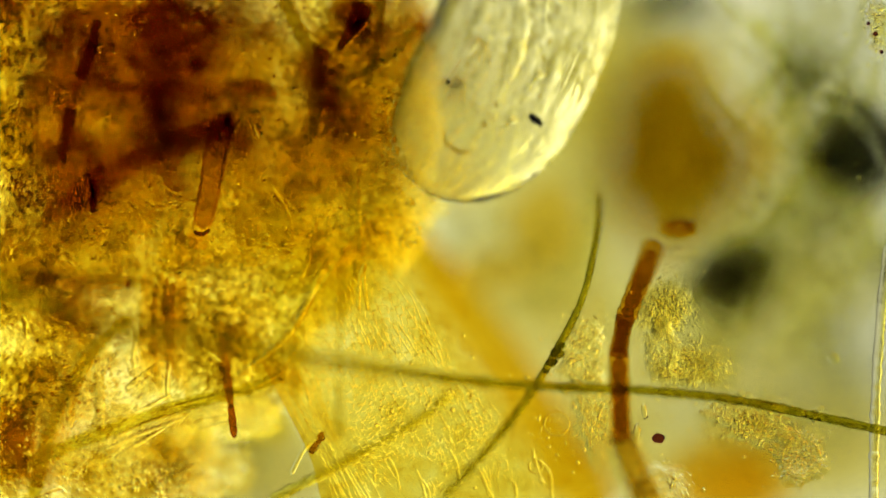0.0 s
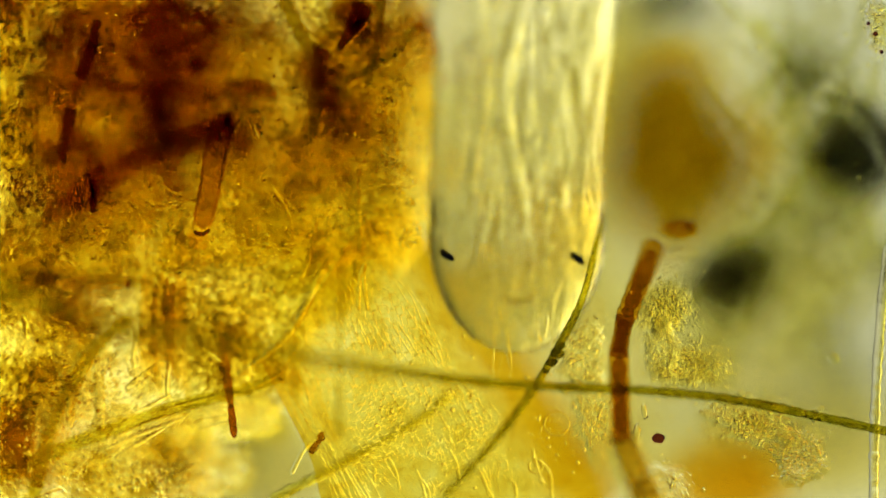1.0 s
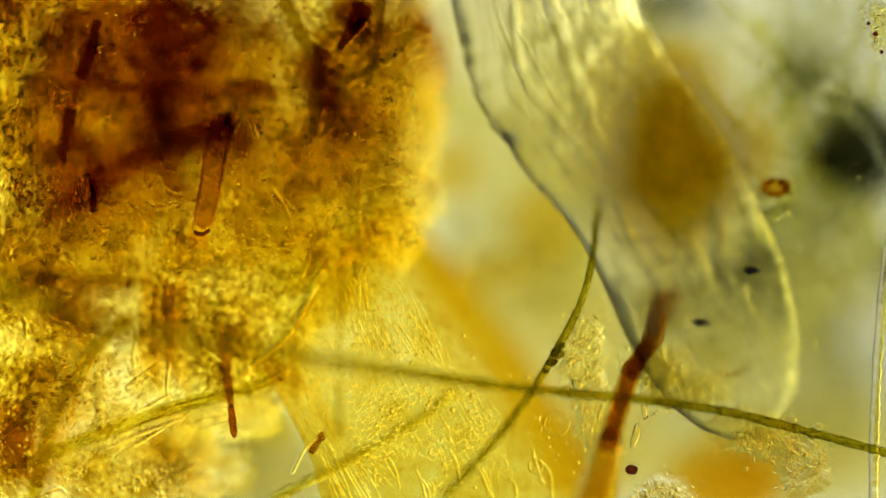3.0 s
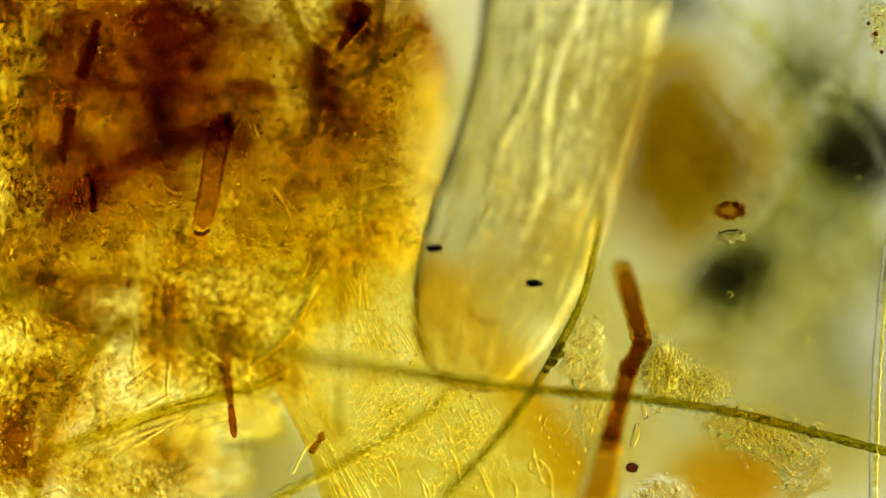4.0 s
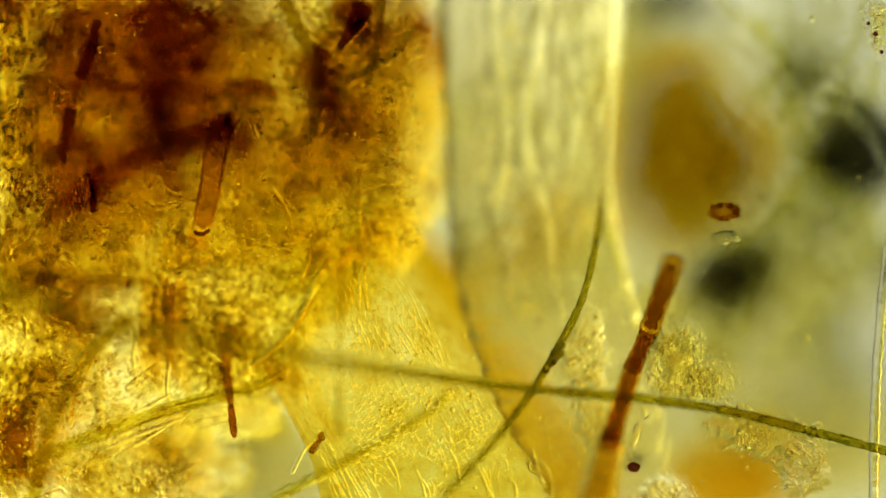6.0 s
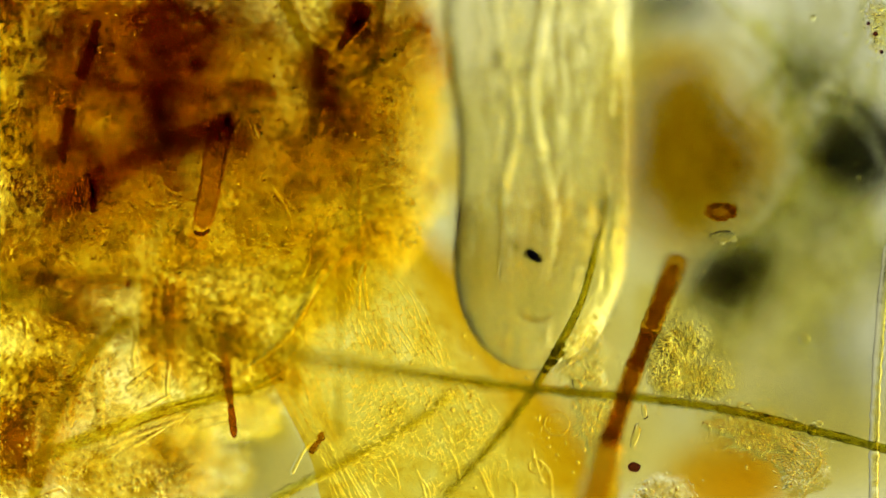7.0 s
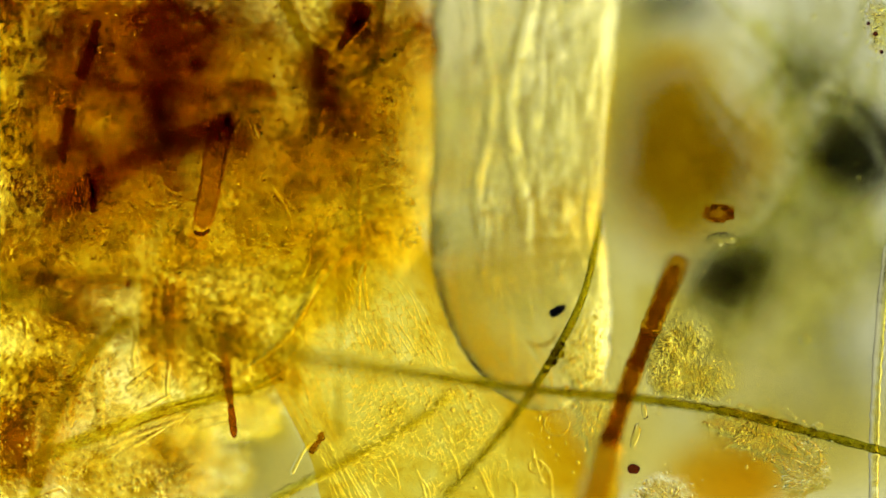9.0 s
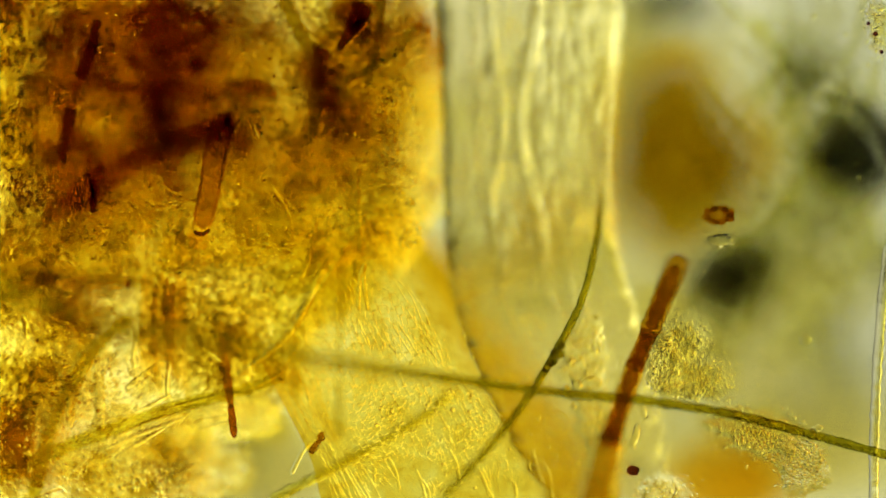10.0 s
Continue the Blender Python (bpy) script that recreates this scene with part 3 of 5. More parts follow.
    for k, (pts, r) in enumerate([([(222, 690), (250, 668), (290, 640)], 0.006), ([(110, 688), (128, 660), (150, 622)], 0.007), ([(172, 640), (178, 700), (178, 770)], 0.008), ([(0, 215), (60, 196), (112, 176)], 0.005),
                                  ([(410, 165), (440, 200), (462, 245)], 0.005), ([(425, 215), (470, 185)], 0.004), ([(200, 776), (250, 752), (300, 735)], 0.004), ([(205, 850), (262, 836)], 0.004),
                                  ([(207, 862), (260, 850)], 0.004), ([(630, 290), (634, 380), (640, 455)], 0.005), ([(40, 560), (52, 590)], 0.004), ([(350, 762), (420, 742)], 0.003), ([(345, 745), (420, 735)], 0.003),
                                  ([(515, 840), (535, 800), (550, 780)], 0.004), ([(60, 880), (110, 862)], 0.004),
                                  ([(105, 655), (122, 690), (126, 760)], 0.007), ([(172, 745), (230, 735), (300, 700)], 0.004), ([(210, 842), (240, 846), (258, 862)], 0.003), ([(150, 640), (140, 660), (132, 690)], 0.005),
                                  ([(420, 225), (470, 200), (500, 196)], 0.003), ([(415, 235), (455, 215)], 0.003), ([(445, 205), (470, 240), (485, 262)], 0.003), ([(20, 225), (75, 200), (115, 185)], 0.003), ([(20, 70), (55, 95)], 0.003),
                                  ([(55, 560), (45, 582), (48, 600)], 0.003), ([(70, 400), (50, 430)], 0.004), ([(60, 390), (44, 425)], 0.003), ([(780, 322), (750, 340), (730, 356)], 0.002), ([(640, 130), (690, 100)], 0.003), ([(175, 610), (140, 680), (118, 740)], 0.006), ([(168, 660), (172, 720), (166, 765)], 0.005), ([(240, 600), (236, 640), (246, 690)], 0.004),
                                  ([(330, 520), (340, 500), (355, 486)], 0.003), ([(300, 640), (296, 690), (306, 720)], 0.004), ([(190, 800), (240, 770), (262, 758)], 0.004), ([(150, 560), (170, 548), (200, 545)], 0.003), ([(40, 660), (30, 720)], 0.004),
                                  ([(350, 470), (400, 455)], 0.003), ([(480, 330), (510, 380), (516, 430)], 0.004), ([(560, 380), (552, 440), (530, 500)], 0.005), ([(600, 90), (650, 40)], 0.004)]):
        rod("clear_fibre", [(u, v, -0.035) for u, v in pts], r, "fibre", "clear bright fibre on the humus", "fibre", "clear fibres", 0.2, 8, 14)


fragments()


LEAF_Z, LEAF_LEAN, LEAF_U = -0.016, -0.12, 765


def leaf_z(u):
    return LEAF_Z + LEAF_LEAN * (u - LEAF_U) / 1000


def moss_leaf():
    root = tagged(new("moss_leaf"), "translucent yellow moss leaf with a fine cell net", "leaf")
    root.location = at(760, 660, -0.1)
    bm = sheet_bm([(462, 640), (560, 520), (640, 400), (700, 370), (780, 440), (900, 600), (1000, 740), (1090, 890), (900, 960), (618, 960), (545, 800)], LEAF_Z, 0.012, rings=30, steps=120, relief=0.006, lean=(LEAF_LEAN, 0))
    for v in bm.verts:
        # the far border curls down
        d = v.co.x * 1000 + 784 - 700 - (441 - v.co.y * 1000 - 370) * 0.75
        f = min(max((d + 105) / 105, 0.0), 1.15)
        v.co.z -= 0.22 * f * f
    ob = part("blade", bm, M["leaf"])
    ob.parent, ob.matrix_parent_inverse = root, Matrix.Translation(-root.location)
    bm = sheet_bm([(690, 370), (760, 420), (900, 580), (1000, 730), (1090, 890), (990, 900), (905, 760), (825, 630), (720, 480)], -0.34, 0.03, rings=6, steps=80, relief=0.01)
    ob = part("rim", bm, M["rim"], label="thick orange leaf rim")
    ob.parent, ob.matrix_parent_inverse = root, Matrix.Translation(-root.location)
    wild = random.Random(5)

    def rib(pts, r, k):
        pts = [(u + wild.uniform(-7, 7), v + wild.uniform(-9, 9)) for u, v in pts]
        path = spline([at(u, v, leaf_z(u) + 0.006) - root.location for u, v in pts], 24)
        part("rib", tube_bm(path, r, 8, 0.25, 1, k), M["rib"], root)
    for k in range(16):
        o = 9 + k * 4.2
        rib([(482 + o, 676 - o * 0.2), (518 + o * 0.95, 745), (556 + o * 1.05, 815 + (k % 3) * 8), (592 + o * 1.2, 905)], (0.0012, 0.0021, 0.0016)[k % 3], k)
    for k in range(10):
        u, v = 664 + k * 16 + 13 * (k % 3), 445 + k * 30
        rib([(u, v), (u + 26, v + 44), (u + 58, v + 96 + 14 * (k % 3))], 0.0010, k + 20)
    rib([(642, 462), (634, 500), (632, 545)], 0.0035, 40)
    rib([(645, 462), (650, 500), (652, 548)], 0.0035, 41)
    for k in range(10):
        u, v = 650 + k * 34 + (k % 3) * 9, 800 + (k % 4) * 16
        rib([(u, v), (u + 10, v + 26), (u + 14 + 5 * (k % 3), v + 60)], 0.0028, k + 50)
    # long cell walls, fanning out over the blade
    for k in range(13):
        a = radians(69 - k * 1.6)
        for n, (start, length) in enumerate([(0, 70), (92, 62), (170, 50)]):
            start, length = start + wild.uniform(-14, 14), length * wild.uniform(0.6, 1.1)
            pts = [(609 + k * 12.5 + (start + length * f) * math.cos(a), 562 + k * 2.2 + (start + length * f) * math.sin(a)) for f in (0, 0.35, 0.7, 1)]
            pts = [(u + wild.uniform(-1.5, 1.5), v) for u, v in pts]
            path = spline([at(u, v, leaf_z(u) + 0.010) - root.location for u, v in pts], 16)
            part("rib", tube_bm(path, 0.0015 if (k + n) % 3 else 0.0011, 8, 0.4, 1, k * 3 + n + 70), M["rib"], root)
    pillow = []
    for k in range(6):
        bm = bmesh.new()
        rows = []
        for i in range(8):
            a = 2 * math.pi * (i + 0.5) / 8
            w8 = 0.94 + 0.16 * noise.noise(Vector((i * 1.3, k * 4.1, 2)))
            x, y = w8 * math.copysign(abs(math.cos(a)) ** 0.38, math.cos(a)), w8 * math.copysign(abs(math.sin(a)) ** 0.38, math.sin(a))
            # walls thin out and break along the ring
            f = min(max(0.66 + 1.1 * noise.noise(Vector((i * 0.83 + 0.4, k * 5.3, 7))), 0.2), 1.0)
            t = 1 - 0.26 * f
            rows.append([bm.verts.new((x, y, -0.3)), bm.verts.new((x * (1 + t) / 2, y * (1 + t) / 2, f - 0.3)), bm.verts.new((x * t, y * t, -0.3))])
        for i in range(8):
            a, b = rows[i], rows[(i + 1) % 8]
            for q in range(3):
                bm.faces.new((a[q], b[q], b[(q + 1) % 3], a[(q + 1) % 3]))
        bmesh.ops.recalc_face_normals(bm, faces=bm.faces)
        me = bpy.data.meshes.new("cell")
        bm.to_mesh(me)
        bm.free()
        for p in me.polygons:
            p.use_smooth = True
        me.materials.append(M["rib"])
        pillow.append(me)
    rnd = random.Random(11)
    spots = []
    for j in range(34):
        for i in range(24):
            # rows fan out from the leaf's foot
            a = radians(62 + (j - 14) * 1.2)
            s, c = i * 19.5 + (j % 2) * 9 - 30, (j - 14) * 14.0 * (1 + i * 0.010)
            u = 560 + s * math.cos(a) + c * math.sin(a) + rnd.uniform(-3.4, 3.4)
            v = 560 + s * math.sin(a) - c * math.cos(a) + rnd.uniform(-3.4, 3.4)
            if not (500 < u < 980 and 480 < v < 890) or noise.noise(Vector((u / 70, v / 70, 3))) < -0.28 + max(0, v - 740) / 300 or u - 0.75 * v > 320 or u - 520 < (v - 640) * 0.5:
                continue
            spots.append((math.hypot(u - 670, (v - 660) * 0.9), u, v, -a + rnd.uniform(-0.15, 0.15), rnd.uniform(0.75, 1.2), rnd.uniform(0.8, 1.25), rnd.randrange(6)))
    spots.sort()
    rest = bmesh.new()
    for n, (_, u, v, turn, fx, fy, kind) in enumerate(spots):
        place = at(u, v, leaf_z(u) + 0.008) - root.location
        size = Vector((0.0102 * fx, 0.0074 * fy, 0.0072))
        if n < 300:
            ob = new("cell", pillow[kind])
            ob.parent, ob.location, ob.rotation_euler, ob.scale = root, place, (0, 0, turn), size
        else:
            old = len(rest.verts)
            rest.from_mesh(pillow[kind])
            rest.verts.ensure_lookup_table()
            bmesh.ops.transform(rest, matrix=Matrix.LocRotScale(place, Euler((0, 0, turn)), size), verts=rest.verts[old:])
    if rest.verts:
        tagged(part("cell_net", rest, M["rib"], root), kind="stuff")


moss_leaf()


# ---------------------------------------------------------------- right of the leaf
BALL_Z = 0.68


def blurred():
    ball = tagged(new("brown_ball"), "brown fuzzy rounded mass of algae drifting over the stalk", "algae")
    ball.location = at(1185, 262, BALL_Z)
    for k, (nm, x, y, a, b, c) in enumerate([("outer_slime", 0.008, 0.0, 0.120, 0.150, 0.10), ("outer_slime", 0.015, -0.01, 0.110, 0.138, 0.09), ("core", -0.005, -0.015, 0.105, 0.120, 0.08), ("core", -0.015, -0.03, 0.075, 0.090, 0.06),
                                             ("lobe", -0.005, 0.11, 0.060, 0.060, 0.05), ("lobe", 0.09, -0.02, 0.06, 0.07, 0.05)]):
        bm = lump_bm((a, b, c), 0.45, 1.7, k + 3, 4)
        bmesh.ops.translate(bm, vec=(x, y, 0.0), verts=bm.verts)
        part(nm, bm, M["ball"], ball)
    # Barely visible thread, added so that the ball is held to the slide
    thread = spline([at(1260, 240, BALL_Z) - ball.location, at(1370, 250, 0.2) - ball.location, at(1410, 300, -0.4) - ball.location, at(1425, 330, -1.0) - ball.location], 30)
    part("support_thread", tube_bm(thread, 0.003, 8, 0.2, ends=0), M["farolive"], ball, "thin olive thread added to tie the ball to the slide")
    pushed = []
    for k, (pts, z) in enumerate([([(1385, 262), (1435, 185), (1510, 150), (1600, 180), (1640, 260), (1610, 350), (1520, 378), (1440, 345)], -0.30), ([(1425, 262), (1470, 200), (1530, 195), (1590, 250), (1575, 330), (1510, 345), (1450, 315)], -0.27),
                                  ([(1180, 525), (1220, 440), (1295, 402), (1375, 415), (1405, 480), (1350, 552), (1260, 585)], -0.36), (oval(1290, 485, 75, 55, -20), -0.40),
                                  (oval(1185, 0, 115, 52), -0.55), (oval(1595, 480, 44, 64), -0.4), (oval(1420, 140, 78, 65, 30), -0.65)]):
        ob = flake("dark_algae_mass", pts, z, 0.05, "shade", "dark green algal mass, out of focus", "algae", "dark masses", ragged=0.12, seed=7 + 3 * k)
        if k in (2, 3):
            pushed.append(ob)
    rnd = random.Random(33)
    for k in range(46):
        u, v = rnd.uniform(1210, 1560), rnd.uniform(-20, 600)
        a, L = radians(rnd.choice((48, 55, 40, -52, -60, 100)) + rnd.gauss(0, 9)), rnd.uniform(90, 230)
        du, dv, bow = math.cos(a) * L / 2, math.sin(a) * L / 2, rnd.uniform(-16, 16)
        z = rnd.uniform(-0.26, -0.11)
        rod("far_filament", [(u - du, v - dv, z), (u + bow, v - bow, z), (u + du, v + dv, z)], rnd.uniform(0.003, 0.007), "farolive" if k % 3 else "clear", "faint yellow-green strand of slime, out of focus", "algal filament", "far filaments", lift=0, sides=8, n=12)
    # Films tint the background; the grey ones at lower left are added to dim it
    films = [(1300, 300, 300, 150, 40, -0.85, "palegreen"), (1400, 620, 280, 130, -30, -0.8, "haze"), (1100, 500, 160, 160, 0, -0.8, "palegreen"),
             (900, 120, 200, 260, 0, -0.8, "gold"), (860, 420, 170, 150, 0, -0.7, "palegreen"), (1010, 330, 130, 280, 8, -0.75, "palegreen"), (960, 560, 150, 130, 30, -0.7, "gold"), (1090, 800, 110, 100, 0, -0.45, "gold"), (1075, 760, 90, 90, 0, -0.6, "gold"), (1450, 800, 130, 80, 0, -0.5, "gold"), (1060, 830, 80, 70, 0, -0.3, "gold"), (1080, 120, 120, 200, 0, -0.8, "palegreen"), (1480, 800, 220, 130, 0, -0.7, "palegreen"), (1200, 760, 220, 140, 0, -0.8, "palegreen"),
             (440, 830, 190, 120, 0, -0.8, "gold"), (150, 680, 160, 180, 0, -0.8, "gold"), (250, 860, 190, 90, 0, -0.75, "gold"), (1500, 120, 160, 170, 20, -0.7, "haze"), (1250, 560, 160, 90, 10, -0.6, "palegreen"), (700, 820, 300, 120, 0, -0.8, "palegreen"), (1040, 200, 120, 260, 0, -0.85, "palegreen"), (1400, 430, 80, 130, 20, -0.5, "haze"), (1480, 330, 90, 60, 40, -0.5, "haze"), (1200, 40, 90, 50, 0, -0.55, "haze"), (1480, 690, 90, 130, 10, -0.55, "haze"), (840, 210, 60, 80, 0, -0.6, "palegreen"), (1400, 760, 200, 120, 0, -0.65, "gold"), (1340, 560, 180, 90, -20, -0.7, "gold"), (1000, 640, 140, 130, 0, -0.6, "gold"), (430, 850, 170, 80, 0, -0.5, "haze"), (470, 830, 120, 90, 0, -0.6, "gold"), (375, 820, 110, 100, 0, -0.42, "haze"), (1450, 430, 150, 110, -30, -0.45, "mist"), (1260, 590, 130, 60, -15, -0.4, "mist"), (1500, 660, 100, 130, 10, -0.4, "mist"), (1480, 60, 130, 110, 20, -0.45, "mist"), (1390, 330, 110, 90, 30, -0.35, "mist"), (850, 430, 70, 50, 30, -0.45, "mist"), (1390, 290, 150, 190, 20, -0.13, "mottle"), (1420, 560, 140, 120, -30, -0.14, "mottle"), (1270, 480, 120, 110, 0, -0.16, "mottle"), (1400, 60, 160, 90, 0, -0.15, "mottle"), (1490, 420, 100, 100, 0, -0.12, "mottle"), (900, 470, 120, 90, 40, -0.14, "mottle"), (1230, 655, 80, 50, 0, -0.06, "gold"), (1340, 770, 90, 45, 10, -0.06, "gold"), (1165, 550, 45, 45, 0, -0.06, "gold"), (1480, 400, 120, 80, 0, -0.65, "haze")]
    for u, v, a, b, r, z, k in films:
        flake("background_film", oval(u, v, 1.35 * a, 1.35 * b, r), z, 0.03, k, "pale green film of algae, out of focus" if k == "palegreen" else "yellow film that tints the background, out of focus" if k == "gold" else "thin blue-grey film in the water, out of focus" if k == "mist" else "mottled yellow-grey slime in the water" if k == "mottle" else "grey-green film that dims the background, out of focus", "algae film", "films", ragged=0.3, seed=u * 0.37)
    for u, v, a, b, z in [(1290, 850, 120, 80, -0.3), (1275, 855, 100, 70, -0.36), (1310, 870, 90, 60, -0.42), (965, 400, 65, 80, -0.35), (870, 480, 80, 40, -0.4), (745, 150, 40, 110, -0.4), (800, 300, 45, 60, -0.4), (1330, 260, 40, 60, -0.5), (1190, 120, 50, 40, -0.5)]:
        flake("orange_jelly", oval(u, v, 1.25 * a, 1.25 * b), z, 0.05, "jelly", "orange jelly-like clump, out of focus", "jelly clump", "jelly clumps", ragged=0.25, seed=u)
    for k, (pts, r, z) in enumerate([([(1400, 230), (1470, 350), (1560, 470)], 0.012, -0.25), ([(1420, 280), (1380, 400), (1300, 560), (1240, 640)], 0.02, -0.45), ([(1570, 400), (1480, 520), (1380, 640)], 0.02, -0.4),
                                     ([(1360, 0), (1430, 120), (1500, 180)], 0.02, -0.5), ([(1460, 0), (1440, 110), (1400, 240)], 0.014, -0.4), ([(740, 100), (800, 170), (860, 230)], 0.018, -0.4), ([(1230, 330), (1300, 420), (1420, 500)], 0.025, -0.6), ([(1380, 160), (1440, 290), (1560, 400)], 0.012, -0.22), ([(1330, 30), (1370, 90), (1440, 180)], 0.012, -0.2), ([(1290, 440), (1360, 380), (1440, 270)], 0.010, -0.2), ([(1568, 150), (1500, 200), (1430, 300)], 0.012, -0.24), ([(1060, 320), (1050, 420), (1030, 480)], 0.016, -0.35), ([(1500, 700), (1440, 600), (1420, 500)], 0.02, -0.5)]):
        rod("far_filament", [(u, v, z) for u, v in pts], r, "farolive", "green algal filament far out of focus", "algal filament", "far filaments", lift=0)
    rod("clear_tube", [(1440, 165, -0.2), (1500, 180, -0.18), (1545, 225, -0.15), (1580, 290, -0.12)], 0.02, "clear", "clear curved tube with a bright edge", "tube", "clear tubes", lift=0)
    # Clear tubes added to bend bright and dark streaks into the background
    for k, (pts, r) in enumerate([([(1330, 300, -0.3), (1420, 420, -0.3), (1540, 520, -0.3)], 0.009), ([(1560, 330, -0.3), (1440, 470, -0.3), (1330, 640, -0.3)], 0.011), ([(1300, 20, -0.3), (1350, 120, -0.3), (1420, 260, -0.3)], 0.011),
                                  ([(1250, 420, -0.3), (1380, 330, -0.3), (1500, 250, -0.3)], 0.009), ([(1420, 640, -0.3), (1490, 560, -0.3), (1575, 520, -0.3)], 0.008), ([(880, 380, -0.3), (820, 440, -0.3), (790, 520, -0.3)], 0.007)]):
        rod("clear_tube", pts, r, "clear", "clear tube added for a bright streak, out of focus", "tube", "clear tubes", lift=0)
    return ball, pushed


BALL, PUSHED = blurred()


def coat(path, reach, n, seed, mat, parent, size=(0.0010, 0.0026)):
    """Fine grit that clings along a tube."""
    rnd = random.Random(seed)
    bm = bmesh.new()
    for k in range(n):
        p = path[rnd.randrange(len(path))]
        r = rnd.uniform(*size)
        old = len(bm.verts)
        bmesh.ops.create_icosphere(bm, subdivisions=1, radius=1.0)
        bm.verts.ensure_lookup_table()
        a = rnd.uniform(0, 6.283)
        m = Matrix.LocRotScale(p + Vector((math.cos(a), math.sin(a), 0.4)) * reach * rnd.uniform(0.7, 1.25), Euler((a, k, 0)), Vector((r * rnd.uniform(0.8, 2.2), r, r)))
        for v in bm.verts[old:]:
            v.co = m @ (v.co * rnd.uniform(0.8, 1.2))
    tagged(part("grit", bm, M[mat], parent, "fine grit clinging to it"), kind="stuff")


def filament(name, pts, r, mat, label, z=0.0, wob=0.24, sides=10, n=110):
    path = spline([at(p[0], p[1], p[2] if len(p) > 2 else z) for p in pts], n)
    ob = tagged(part(name, tube_bm(path, r, sides, wob), M[mat]), label, "algal filament", "filaments")
    if name == "algal_filament" and mat != "dimgreen":
        coat(path, 0.8 * (r(0.5) if callable(r) else r), 70, len(pts) + pts[0][0], mat, ob)
    return ob


filament("algal_filament", [(728, 55, 0.0), (705, 88, 0.0), (660, 118, 0.03), (600, 150, 0.07)], 0.0065, "oldgreen", "short green filament at the edge of the humus")
filament("algal_filament", [(500, -5, 0.05), (532, 60, 0.045), (566, 125, 0.05), (560, 190, 0.07), (545, 260, 0.10)], 0.013, "dimgreen", "dark olive filament sunk in the humus")
filament("algal_filament", [(674, -5, 0.03), (668, 70, 0.04), (650, 150, 0.08)], 0.008, "dimgreen", "dark olive filament end in the humus")
filament("algal_filament", [(608, 280, -0.12), (628, 360, -0.08), (632, 460, -0.1), (600, 560, -0.15)], 0.012, "oldgreen", "olive filament under the leaf tip")
CURVED = filament("algal_filament", [(780, 884, 0.11), (860, 800, 0.08), (930, 710, 0.04), (985, 620, 0.01), (1030, 530), (1055, 430, -0.04), (1068, 340, -0.14)], lambda f: 0.0084 - 0.0030 * f, "green", "curved green algal filament with small growths")
for k, (u, v, r) in enumerate([(986, 626, 11), (976, 642, 9), (994, 612, 7), (966, 657, 6), (982, 640, 6)]):
    knot = lump_bm((r / 1000, 0.8 * r / 1000, 0.7 * r / 1000), 0.5, 2.0, k + 40, 3)
    bmesh.ops.translate(knot, vec=at(u, v, 0.014), verts=knot.verts)
    part("growth", knot, M["green"], CURVED, "small dark green growth")
filament("algal_filament", [(-20, 850, 0.05), (120, 790, 0.045), (300, 725, 0.035), (430, 690, 0.03), (505, 662, 0.02)], lambda f: 0.014 - 0.004 * f, "softgreen", "olive algal filament lying on the humus")
filament("algal_filament", [(420, 665, 0.016), (470, 630, 0.018), (520, 580, 0.014), (550, 520, -0.04), (585, 440, -0.1)], lambda f: 0.005 + 0.004 * f, "rib", "thin bright yellow filament")
filament("algal_filament", [(480, 884, -0.01), (580, 835, -0.05), (680, 780, -0.09), (760, 730, -0.09), (800, 690, -0.1)], 0.0095, "oldgreen", "green filament running under the leaf")
filament("algal_filament", [(612, 400, 0.11), (602, 560, 0.11), (598, 770, 0.10)], 0.0036, "softgreen", "faint olive filament standing over the leaf")
filament("algal_filament", [(575, 360, 0.11), (548, 500, 0.11), (524, 600, 0.10), (525, 720, 0.10)], 0.0048, "softgreen", "faint olive filament over the leaf's foot")
filament("algal_filament", [(60, 880, 0.04), (90, 760, 0.05), (150, 640, 0.06), (230, 560, 0.06)], 0.011, "softgreen", "broad dim olive filament over the humus")
# Clear fibres added beside the olive filaments for their bright edges and a branch
for pts in ([(175, 800), (240, 772), (330, 738)], [(200, 812), (250, 782), (300, 752)], [(300, 722), (370, 704), (420, 692)], [(420, 696), (470, 676), (504, 655)], [(110, 690), (128, 672), (148, 650)]):
    filament("clear_fibre", [(u, v, 0.012) for u, v in pts], lambda f: 0.0042 * math.sin(math.pi * (0.12 + 0.76 * f)), "bristle", "clear fibre added for the bright edge of the olive filament", n=30)
filament("clear_tube", [(1546, 900), (1547, 790), (1551, 680), (1560, 550), (1574, 430)], 0.009, "tube", "clear tubular stalk with a bright edge")


